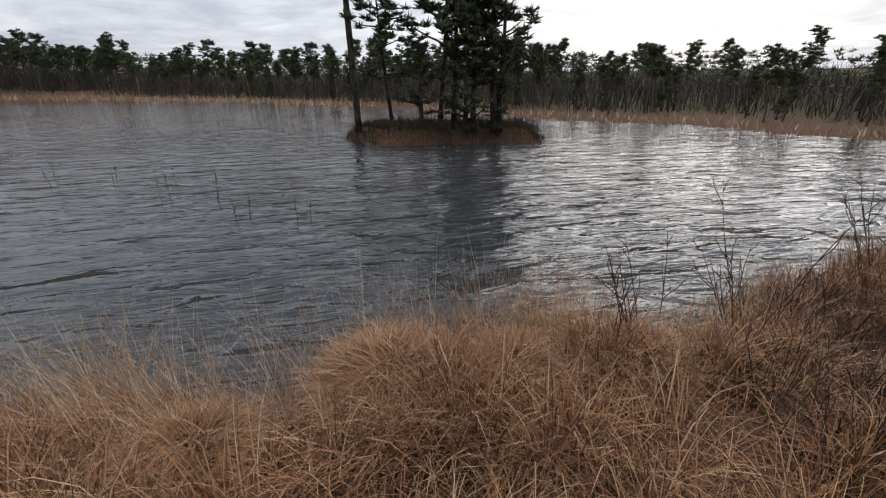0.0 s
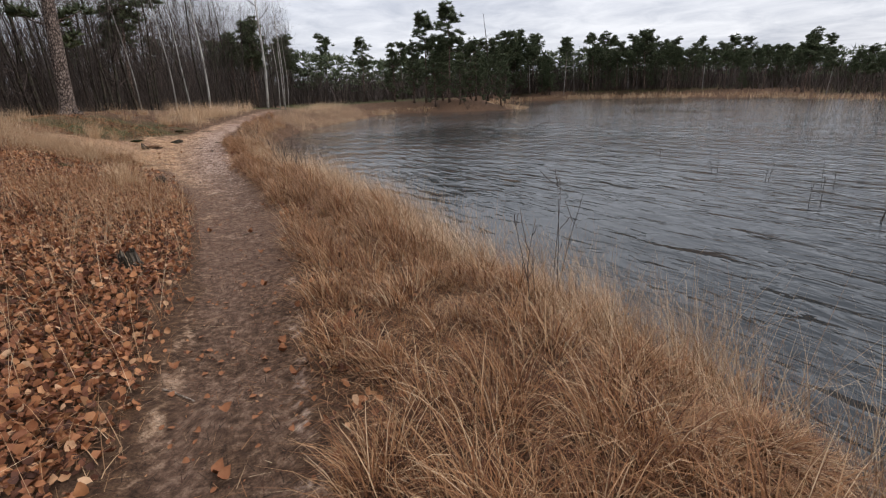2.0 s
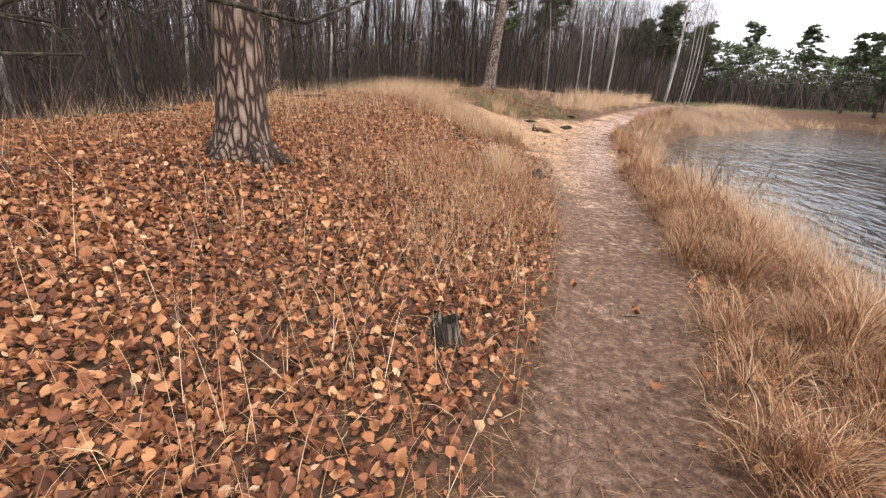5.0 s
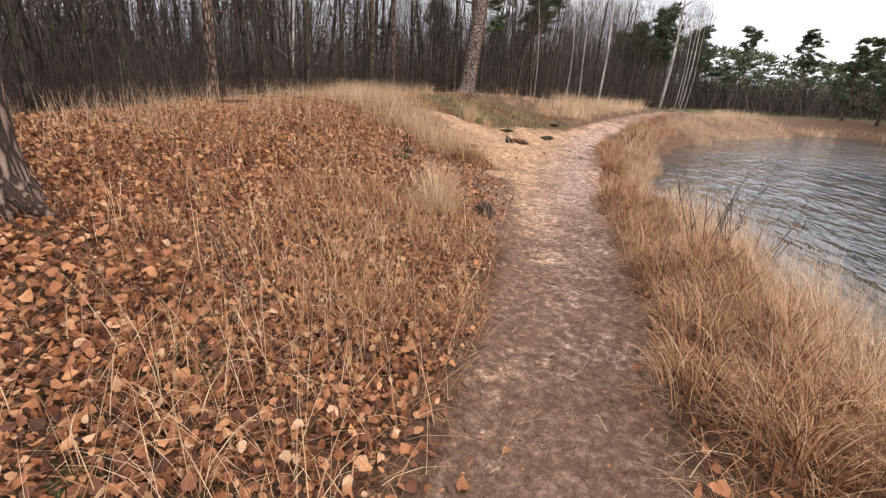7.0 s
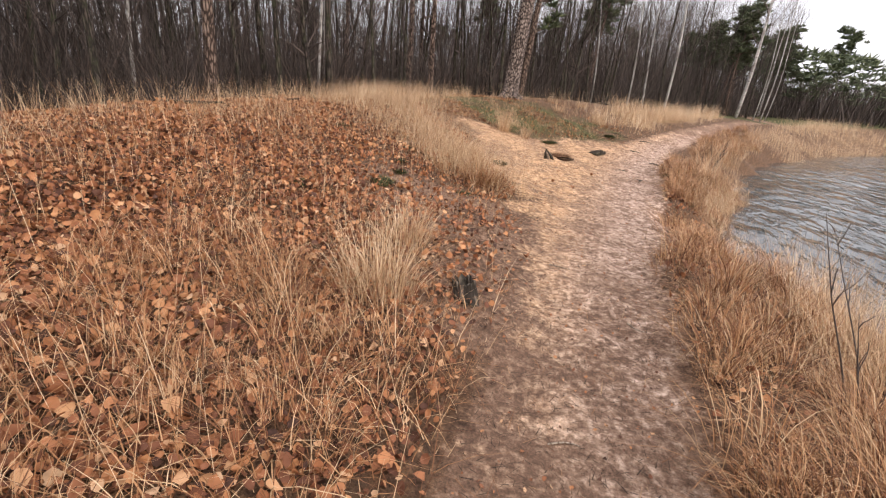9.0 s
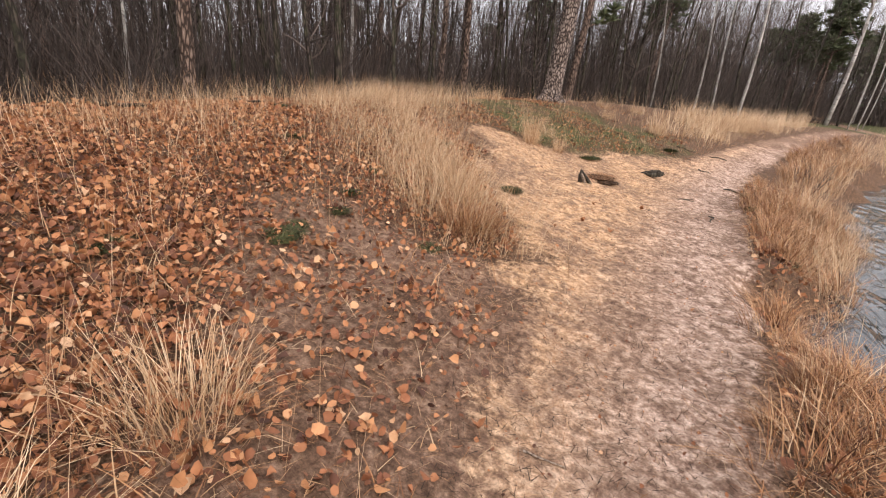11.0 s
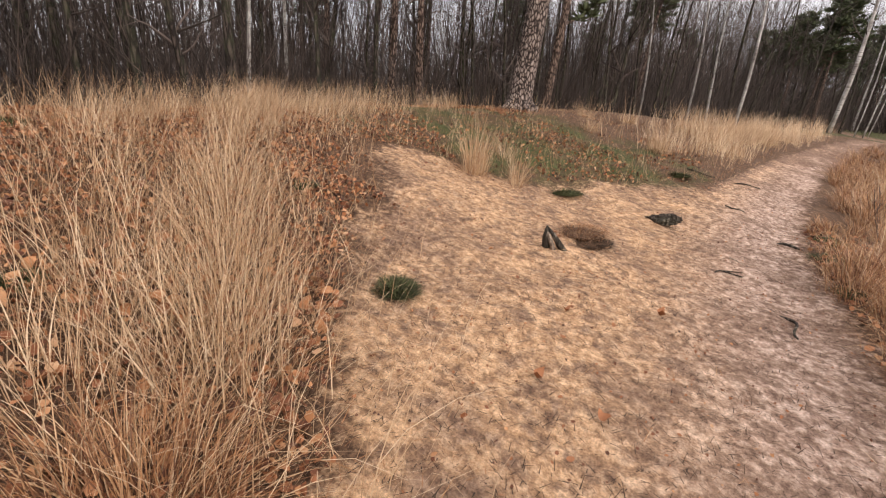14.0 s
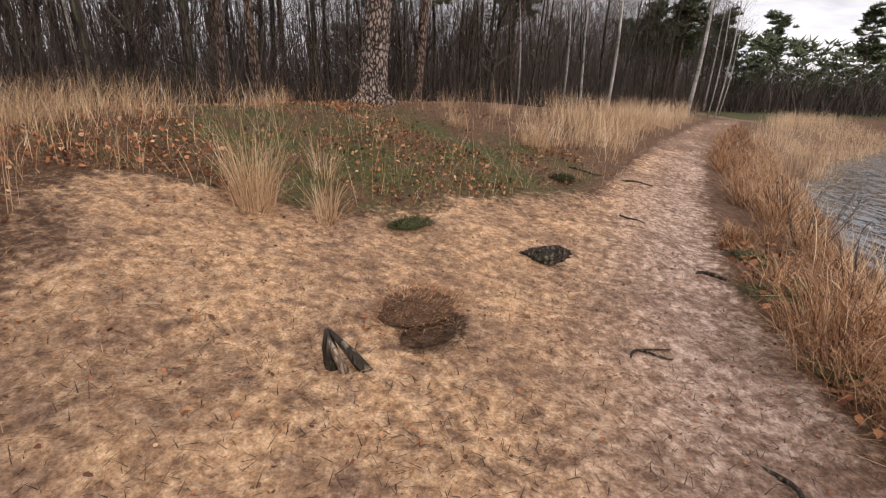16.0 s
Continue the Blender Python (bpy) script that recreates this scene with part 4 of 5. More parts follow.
tagged(new("island_heather", blades("island_heather", x, y, 0.12, 0.32, MAT_ISLE, 0.014, (0.1, 0.7), (0.0, 0.4))), "dark brown heather covering the small island", "heather", kind="stuff")

# ---- grass ----
def bank_keep(x, y):
    d = lake_distance(x, y)
    r = x - path_x(y) - path_half(y)
    return smooth(-0.05, 0.2, r) * (d > -0.25) * (1 - 0.35 * patchy(x, y, 1.5, 3))


# matted tussocks between the path and the water
def tussocks(name, cx, cy, per, radius, hmin, hmax, material, width, label, kind="stuff"):
    n = len(cx)
    k = np.repeat(np.arange(n), per)
    size = rng.uniform(0.5, 1.6, n)[k]
    a, rr = rng.uniform(0, 2 * math.pi, n * per), np.sqrt(rng.random(n * per))
    x, y = cx[k] + rr * radius * size * np.cos(a), cy[k] + rr * radius * size * np.sin(a)
    az = a + rng.normal(0, 0.5, n * per)
    az = np.where(rng.random(n * per) < 0.25, 2.4 + rng.normal(0, 0.6, n * per), az)
    roots = np.stack([x, y, height(x, y) + 0.14 * size * (1 - rr ** 2) - 0.03], -1)
    hh = rng.uniform(hmin, hmax, n * per) * size
    v, f, s = blade_arrays(roots, hh, width * rng.uniform(0.6, 1.5, n * per), az, 0.15 + 0.6 * rr * rng.random(n * per), 0.15 + 0.6 * rng.random(n * per))
    return tagged(new(name, mesh_from(name, v, f, s, material)), label, "grass", kind=kind)


cx, cy = scatter(1550, 0.3, 4.2, -7, 16.5, lambda x, y: bank_keep(x, y) * np.interp(y, [-7, 10, 11, 13, 14.2, 15.5], [1, 1, 0.3, 0.35, 0.8, 1]))
tussocks("bank_grass", cx, cy, 150, 0.15, 0.13, 0.32, MAT_GRASS, 0.0045, "matted dry orange moor grass tussocks on the lake bank")
x, y = scatter(100000, 0.2, 4.4, -7, 16.5, lambda x, y: bank_keep(x, y) * np.interp(y, [-7, 10, 11, 13, 14.2, 15.5], [1, 1, 0.35, 0.35, 0.8, 1]))
tagged(new("bank_thatch", blades("bank_thatch", x, y, 0.10, 0.3, MAT_GRASS, 0.004, (0.6, 0.97), (0.2, 0.7))), "flattened dead grass between the tussocks", "grass", kind="stuff")
# tall wisps towards the water
x, y = scatter(60000, 0.6, 4.6, -7, 17.5, lambda x, y: smooth(0.45, 1.0, x - path_x(y) - path_half(y)) * (lake_distance(x, y) > -0.35) * (1 - smooth(0.35, 1.0, lake_distance(x, y))) * (0.08 + 0.92 * patchy(x, y, 1.9, 8) ** 1.5) * np.interp(y, [-7, 3, 5, 9.0, 11.0, 12.4, 13.4, 14.2], [0.8, 0.8, 0.8, 0.9, 0.5, 0.15, 0.5, 1]))
tagged(new("tall_bank_grass", blades("tall_bank_grass", x, y, np.interp(y, [0, 7], [0.3, 0.42]), np.interp(y, [0, 7], [0.7, 0.95]), MAT_STRAW, 0.0035, (0.05, 0.45), (0.05, 0.45), wind=2.4)), "tall straw-coloured grass wisps by the water", "grass", kind="stuff")
# thin tall wisps leaning over the water
x, y = scatter(42000, 1.3, 3.4, -4.5, 9.5, lambda x, y: (lake_distance(x, y) > -0.5) * (lake_distance(x, y) < 0.5) * (0.15 + 0.85 * patchy(x, y, 2.2, 11) ** 2))
tagged(new("reed_wisps", blades("reed_wisps", x, y, 0.55, 1.05, MAT_STRAW, 0.0026, (0.05, 0.4), (0.0, 0.35), wind=2.6)), "sparse tall grass stems leaning over the water", "grass", kind="stuff")
# tall grass further along the shore
x, y = scatter(90000, 1.4, 17, 14.4, 42, lambda x, y: smooth(0.45, 1.2, x - path_x(y) - path_half(y)) * (lake_distance(x, y) > -0.25) * np.where(y < 27, (x - path_x(y) < 2.2), 1) * (0.05 + 0.95 * smooth(0.35, 0.85, patchy(x, y, 1.9, 5))))
tagged(new("shore_grass", blades("shore_grass", x, y, 0.35, 0.88, MAT_STRAW, 0.005, (0.05, 0.4), (0.05, 0.45), wind=1.2)), "pale tall moor grass along the shore", "grass", kind="stuff")
# hill grass to the west of the far path
x, y = scatter(42000, -3, 6, 20, 34, lambda x, y: smooth(0.1, 0.5, path_x(y) - path_half(y) - x) * np.exp(-((path_x(y) - x - 1.4) / 1.3) ** 2) * (0.06 + smooth(0.4, 0.75, patchy(x, y, 1.5, 2))) * smooth(20.5, 22.5, y))
tagged(new("hill_grass", blades("hill_grass", x, y, 0.25, 0.95, MAT_STRAW, 0.006, (0.05, 0.45), (0.05, 0.5), wind=1.2)), "pale tall grass beside the far path", "grass", kind="stuff")


# mixed grass on the leafy slope
def slope_keep(x, y):
    dl = path_x(y) - path_half(y) - x
    g = 0.22 + 0.14 * smooth(2.5, 5, y) + 0.5 * np.exp(-(((y - 7.2) / 2.0) ** 2 + ((dl - 0.7) / 0.9) ** 2)) + 0.85 * np.exp(-(((y - 4.2) / 2.2) ** 2 + ((dl - 0.9) / 0.9) ** 2)) + 0.45 * np.exp(-(((y - 10.0) / 4.0) ** 2 + ((dl - 4.5) / 1.5) ** 2))
    edge = 0.35 * np.exp(-((dl - 0.12) / 0.16) ** 2)
    sand = (x > sand_edge(x, y) - 0.1) & (y > 9.6) & (y < 19.4)
    return smooth(-0.02, 0.12, dl) * np.where(sand, 0, np.maximum(g, edge)) * (0.25 + 0.75 * patchy(x, y, 1.6, 6)) * (1 - 0.85 * trodden_patch(x, y))


x, y = scatter(130000, -7.5, 1.2, -6.5, 17, slope_keep)
tagged(new("slope_grass", blades("slope_grass", x, y, 0.10, 0.38, MAT_GRASS, 0.005, (0.2, 0.9), (0.1, 0.7))), "dry grass growing through the leaf litter", "grass", kind="stuff")
x, y = scatter(50000, -7.5, 1.2, -3, 20, lambda x, y: slope_keep(x, y) * 0.6)
tagged(new("slope_wisps", blades("slope_wisps", x, y, 0.3, 0.7, MAT_STRAW, 0.003, (0.05, 0.5), (0.0, 0.3))), "thin straw wisps on the slope", "grass", kind="stuff")


cx, cy = scatter(420, -4.0, 0.4, 3.8, 9.0, lambda x, y: smooth(0.05, 0.3, path_x(y) - path_half(y) - x) * np.exp(-(((x + 1.0) / 1.5) ** 2 + ((y - 6.0) / 1.7) ** 2)) * (0.3 + 0.7 * patchy(x, y, 2.3, 17)) * (1 - 0.9 * trodden_patch(x, y)))
tussocks("straw_mats", cx, cy, 80, 0.18, 0.12, 0.28, MAT_GRASS, 0.0036, "bent straw mats among the leaves")
cx, cy = scatter(900, 1.2, 6.5, 14.5, 30, lambda x, y: smooth(0.0, 0.45, x - path_x(y) - path_half(y)) * (x - path_x(y) < 2.0) * (lake_distance(x, y) > -0.1))
tussocks("verge_grass", cx, cy, 110, 0.15, 0.14, 0.36, MAT_GRASS, 0.005, "matted brown grass on the verge of the path")
x, y = scatter(4500, 1.0, 3.0, -7.5, -4.6, lambda x, y: (lake_distance(x, y) > -0.1) * (x - path_x(y) - path_half(y) > 0.3) * (0.3 + 0.7 * patchy(x, y, 1.5, 30)))
tagged(new("heather", blades("heather", x, y, 0.2, 0.5, MAT_HEATH, 0.008, (0.1, 0.6), (0.0, 0.4))), "dark red-brown heather among the bank grass", "heather", kind="stuff")


# the tall grass that fringes the bare sand and the crest
def fringe_keep(x, y):
    c = np.interp(y, [10.9, 11.6, 12.4, 13.6, 15, 17, 19], [-0.95, -1.35, -2.25, -3.5, -4.8, -5.7, -6.3])
    w = np.interp(y, [10.9, 12.2, 15.2, 19], [0.4, 0.95, 1.4, 1.5])
    return np.exp(-((x - c) / w) ** 2) * smooth(10.7, 11.3, y) * (1 - smooth(17.5, 20, y)) * (1 - 0.8 * smooth(13.2, 14.6, y) * (x > -3.6)) * 0.6 * patchy(x, y, 2.1, 1) ** 1.2 * (1 - 0.35 * smooth(13.4, 15.4, y))


x, y = scatter(200000, -8, 0, 10.5, 20.2, fringe_keep)
tagged(new("fringe_grass", blades("fringe_grass", x, y, 0.22, 0.72, MAT_STRAW, 0.0036, (0.05, 0.55), (0.05, 0.5), wind=0.4)), "tall dry grass fringing the bare sand", "grass", kind="stuff")
# crest grass before the woods
x, y = scatter(70000, -9, -1, 6, 27, lambda x, y: np.exp(-((path_x(y) - x - np.interp(y, [6, 12, 18, 24, 27], [6.4, 6.6, 7.2, 5.4, 4.2])) / 0.9) ** 2) * patchy(x, y, 1.3, 4) ** 2 * np.interp(y, [6, 10, 14, 16, 19], [0.1, 0.3, 0.4, 0.3, 0.22]))
tagged(new("crest_grass", blades("crest_grass", x, y, 0.18, 0.65, MAT_STRAW, 0.0045, (0.05, 0.6), (0.0, 0.6))), "dry grass along the crest of the rise", "grass", kind="stuff")
# green moss and short grass round the old pine
x, y = scatter(110000, -6.0, 2.2, 16.2, 23.5, lambda x, y: np.exp(-(((x + 1.6) / 3.0) ** 2 + ((y - 19.3) / 2.2) ** 2)) * (0.05 + smooth(0.47, 0.66, patchy(x, y, 2.3, 9)) * (0.35 + 0.65 * patchy(x, y, 6.5, 3))) * ~((x > sand_edge(x, y)) & (y < 19.4)) * (x < path_x(y) - path_half(y)))
tagged(new("green_grass", blades("green_grass", x, y, 0.02, 0.09, MAT_MOSS, 0.006, (0.1, 0.9), (0.0, 0.6))), "short green grass and moss round the old pine", "grass", kind="stuff")
x, y = scatter(34000, -6.5, 2.2, 15.6, 25, lambda x, y: 0.5 * patchy(x, y, 1.1, 12) * ~((x > sand_edge(x, y) - 0.1) & (y < 19.4)) * (x < path_x(y) - path_half(y)))
tagged(new("rise_grass", blades("rise_grass", x, y, 0.06, 0.2, MAT_GRASS, 0.006, (0.3, 0.9), (0.1, 0.7))), "thin brown grass on the rise", "grass", kind="stuff")
# reeds round the far shore
x, y = scatter(420000, 3, 92, -20, 74, lambda x, y: (np.abs(lake_distance(x, y) - 0.5) < 0.7) * ((y > 42) | (y < -7) | (x > 30)) * np.interp(y, [-20, 30, 45], [0.35, 0.7, 1.0]))
tagged(new("far_reeds", blades("far_reeds", x, y, 0.08 + 0.004 * np.hypot(x, y), 0.2 + 0.008 * np.hypot(x, y), MAT_STRAW, 0.03, (0.05, 0.4), (0.0, 0.4), levels=3)), "pale reed fringe round the far shore", "reeds", kind="stuff")

# ---- leaf litter ----
def leaf_keep(x, y):
    dl = path_x(y) - path_half(y) - x
    k = smooth(-0.02, 0.5, dl) * (1 - 0.74 * trodden_patch(x, y)) * smooth(-8.8, -7.0, x + 0.5 * wave(x, y, 1.1, 6.0)) * smooth(-4.1, -3.2, y + 0.3 * wave(x, y, 1.3, 2.0))
    k = k * np.where((x > sand_edge(x, y) - 0.15) & (y > 9.6) & (y < 19.6), 0.012, 1) * np.interp(y, [-7, 13.4, 15.8, 17.4, 24], [1, 1, 0.7, 0.32, 0.2])
    return k * np.where(y > 14.8, 1.1 * smooth(0.3, 0.8, patchy(x, y, 0.9, 15)) * (0.4 + 0.6 * patchy(x + 0.7 * y, y - 0.4 * x, 5.3, 31)), 0.45 + 0.55 * patchy(x, y, 1.4, 15))


x, y = scatter(290000, -8.5, 1.2, -4.0, 10, leaf_keep)
tagged(new("leaf_litter", leaf_mesh("leaf_litter", x, y, 0.0215, MAT_LEAF, 0.04, 0.6)), "thick rust-brown fallen leaves on the slope", "fallen leaves", kind="stuff")
x, y = scatter(125000, -9, 1.0, 10, 23, leaf_keep)
tagged(new("leaf_scatter", leaf_mesh("leaf_scatter", x, y, 0.019, MAT_LEAF, 0.03, 0.7)), "fallen brown leaves thinning out on the rise", "fallen leaves", kind="stuff")
x, y = scatter(46000, 0.2, 3.4, -6.5, 18.5, lambda x, y: np.interp(y, [0, 6, 9, 13], [0.4, 0.45, 0.5, 0.55]) * bank_keep(x, y) * np.exp(-((x - path_x(y) - path_half(y) - 0.12) / 0.5) ** 2))
tagged(new("bank_leaves", leaf_mesh("bank_leaves", x, y, 0.025, MAT_LEAF, 0.05)), "brown leaves caught in the bank grass", "fallen leaves", kind="stuff")
x, y = scatter(34000, -7.5, 1.0, -4, 13, lambda x, y: 0.9 * leaf_keep(x, y) * smooth(0.25, 0.75, patchy(x, y, 1.9, 40)))
tagged(new("pale_leaves", leaf_mesh("pale_leaves", x, y, 0.028, MAT_LEAF_PALE, 0.06, 0.65, fine=True)), "fresher orange leaves on top of the litter", "fallen leaves", kind="stuff")

# single leaves lying on the trodden ground
leaf_kinds = [leaf_mesh("fallen_leaf", np.zeros(1), np.zeros(1), 0.025, MAT_LEAF_PALE, 0.0, 0.18, z=np.zeros(1), fine=True) for k in range(6)]


def single_leaf(x, y, k):
    ob = new("fallen_leaf", leaf_kinds[k % 6])
    ob.matrix_basis = pose(x, y, float(height(x, y)) + 0.004, 0, 0, rng.uniform(0, 360))
    tagged(ob, "single pale orange leaf lying flat on trodden soil", "leaf", "leaves on the trodden ground")


quota = {"path": 110, "soil": 90, "sand": 22}
n_single = 0
for _ in range(6000):
    x, y = rng.uniform(-3.2, 1.6), rng.uniform(-2.5, 17)
    where = ""
    if abs(x - path_x(y)) / path_half(y) < 0.95 and y < 5 and rng.random() < (0.9 if y < 1.6 else 0.15):
        where = "path"
    elif 6.8 < y < 11.2 and x < path_x(y) - 0.5 and x < sand_left(y) + 0.1 and trodden_patch(np.array(x), np.array(y)) > 0.5:
        where = "soil"
    elif 11.2 < y < 16.2 and sand_left(y) < x < 0.6:
        where = "sand"
    if where and quota[where] > 0:
        quota[where] -= 1
        single_leaf(x, y, n_single); n_single += 1

# straw and needles lying about
x, y = scatter(125000, -7, 1.4, -4, 20, lambda x, y: np.where((path_x(y) - path_half(y) - x) > 0, 0.6, 0.2) * np.where((x > sand_edge(x, y)) & (y > 10.5), 0.3, 1) * (1 + 0.6 * trodden_patch(x, y)) * (0.4 + 0.6 * patchy(x, y, 2.0, 21)) * (lake_distance(x, y) > 0.6))
tagged(new("straw_litter", blades("straw_litter", x, y, 0.03, 0.14, MAT_GRASS, 0.003, (0.93, 0.99), (0.0, 0.12), sink=-0.012, levels=3)), "dead straw lying among the leaves", "straw", kind="stuff")
x, y = scatter(70000, -4.5, 2.2, -3, 21, lambda x, y: 0.9 * (np.maximum(1 - np.abs(x - path_x(y)) / path_half(y) * 0.6, (x > sand_edge(x, y) - 0.3) * (y > 10)) > 0.2) * (lake_distance(x, y) > 0.3))
tagged(new("path_debris", blades("path_debris", x, y, 0.02, 0.07, MAT_HEATH, 0.004, (0.95, 0.99), (0.0, 0.1), sink=-0.006, levels=3)), "dark needles and bark crumbs on the trodden ground", "debris", kind="stuff")

x, y = scatter(26000, -4.5, 2.2, -2.5, 20, lambda x, y: 0.75 * np.maximum(np.abs(x - path_x(y)) < path_half(y), (x > sand_edge(x, y)) * (y > 10.2)) * (lake_distance(x, y) > 0.4) * (0.15 + 0.85 * patchy(x, y, 2.7, 61)))
tagged(new("leaf_crumbs", leaf_mesh("leaf_crumbs", x, y, 0.0085, MAT_LEAF, 0.004, 0.4)), "small brown leaf crumbs trodden into sand and soil", "leaf litter", kind="stuff")
x, y = scatter(9000, -4.5, 1.0, 10.5, 19, lambda x, y: 0.8 * (x > sand_edge(x, y) - 0.2) * (x < path_x(y)) * smooth(0.4, 0.8, patchy(x, y, 2.4, 70)))
tagged(new("sand_thatch", blades("sand_thatch", x, y, 0.03, 0.1, MAT_GRASS, 0.004, (0.5, 0.98), (0.1, 0.6))), "sparse short dead grass on the bare sand", "grass", kind="stuff")

# ---- small things on the ground ----
def ground_z(x, y):
    return float(height(x, y))


def stump(x, y, r, h, label, tilt=(0, 0), teeth=9, name="tree_stump"):
    """A rotten stump: rough wall with a jagged rim and a hollow heart."""
    bm = bmesh.new()
    rings = []
    for k, (rr, zz) in enumerate(((1.35, -0.08), (1.12, 0.02), (1.0, 0.4 * h), (0.95, h), (0.72, h * 0.95), (0.55, 0.35 * h), (0.2, 0.2 * h))):
        ring = []
        for j in range(teeth * 2):
            a = j * math.pi / teeth
            jag = (0.45 * rng.random() if k in (3, 4) else 0.0) * h * (1 if j % 2 else 0.3)
            q = r * rr * (1 + rng.uniform(-0.12, 0.12))
            ring.append(bm.verts.new((q * math.cos(a), q * math.sin(a), zz + jag)))
        rings.append(ring)
    for a, b in zip(rings, rings[1:]):
        for j in range(teeth * 2):
            k = (j + 1) % (teeth * 2)
            bm.faces.new((a[j], a[k], b[k], b[j]))
    bm.faces.new(rings[-1])
    me = bpy.data.meshes.new(name)
    bm.to_mesh(me); bm.free()
    me.materials.append(MAT_ROT)
    ob = new(name, me)
    ob.matrix_basis = pose(x, y, ground_z(x, y) - 0.01, tilt[0], tilt[1], rng.uniform(0, 360))
    return tagged(ob, label, "tree stump")


stump(-0.59, 2.36, 0.08, 0.14, "small dark rotten stump among leaves and moss", (8, -6))
stump(-0.26, 7.68, 0.085, 0.14, "splintered grey stump at the edge of the path", (-6, 5))
stump(-3.56, 0.2, 0.09, 0.13, "weathered stump with a split top in leaf litter", (5, 8))


def wood_chunk(x, y, rz):
    """A torn lump of rotten wood with ridges along its grain."""
    bm = bmesh.new()
    bmesh.ops.create_icosphere(bm, subdivisions=4, radius=1.0)
    for v in bm.verts:
        p = v.co.copy()
        n1 = noise.noise(Vector((p.x * 1.6, p.y * 4.5, p.z * 4.5)))
        n2 = noise.noise(Vector((p.x * 5, p.y * 11, p.z * 11)))
        p *= 1 + 0.35 * n1 + 0.16 * n2
        v.co = Vector((p.x * 0.2, p.y * 0.085, max(p.z, -0.5) * 0.085 + 0.03 * p.x))
    me = bpy.data.meshes.new("rotten_wood")
    bm.to_mesh(me); bm.free()
    me.materials.append(MAT_ROT)
    ob = new("rotten_wood", me)
    ob.matrix_basis = pose(x, y, ground_z(x, y) + 0.035, 0, 0, rz)
    return tagged(ob, "dark torn lump of rotten wood lying on sand", "dead wood")


wood_chunk(0.35, 16.95, -8)


def split_stake(x, y):
    root = new("broken_stake")
    for base, mid, tip, r, mat, lab in (((0.0, 0, -0.05), (-0.01, 0.01, 0.1), (-0.02, 0, 0.21), 0.036, MAT_ROT, "dark upright half"), ((0.17, 0.0, -0.05), (0.09, 0.0, 0.07), (-0.01, 0, 0.2), 0.03, MAT_ROT, "dark sloping half"),
                                        ((0.06, -0.03, -0.02), (0.03, -0.03, 0.07), (-0.005, -0.015, 0.15), 0.024, MAT_STICK, "pale split wood")):
        t = Tubes()
        t.add([base, mid, tip], [r * 1.15, r, r * 0.3], 8, 0.2)
        part("splinter", t.mesh("splinter", mat, False), root, lab)
    root.matrix_basis = pose(x, y, ground_z(x, y), 0, 0, 12)
    return tagged(root, "short broken stake split down its middle in sand", "stake")


split_stake(-0.66, 15.06)


def mossy_mound(x, y, r, h, label, blades_n, mat, blade_h, name="moss_tussock"):
    """A cushion of earth grown over with moss or short grass."""
    root = new(name)
    bm = bmesh.new()
    bmesh.ops.create_uvsphere(bm, u_segments=28, v_segments=14, radius=1.0)
    for v in bm.verts:
        k = 1 + 0.16 * noise.noise(v.co * 2.3 + Vector((x, y, 0)))
        v.co = Vector((v.co.x * r * k * 0.8, v.co.y * r * k * 0.8, max(v.co.z, -0.4) * h * k * 0.55))
    me = bpy.data.meshes.new("cushion")
    bm.to_mesh(me); bm.free()
    me.materials.append(MAT_MOSS if mat == MAT_MOSS else MAT_GROUND)
    part("cushion", me, root)
    a, q = rng.uniform(0, 6.283, blades_n), np.sqrt(rng.random(blades_n)) * 0.97
    bx, by = q * r * np.cos(a), q * r * np.sin(a)
    v, f, s = blade_arrays(np.stack([bx, by, h * np.sqrt(1 - q ** 2) * 0.5 - 0.01], -1), rng.uniform(0.5, 1.2, blades_n) * blade_h, np.full(blades_n, 0.005), a + rng.normal(0, 0.6, blades_n), 0.2 + 0.6 * q, rng.uniform(0.1, 0.6, blades_n), 3)
    part("grass_cover", mesh_from("grass_cover", v, f, s, mat), root, "short blades")
    root.children[-1]["kind"] = "stuff"
    root.matrix_basis = pose(x, y, ground_z(x, y) - 0.015)
    return tagged(root, label, "moss tussock")


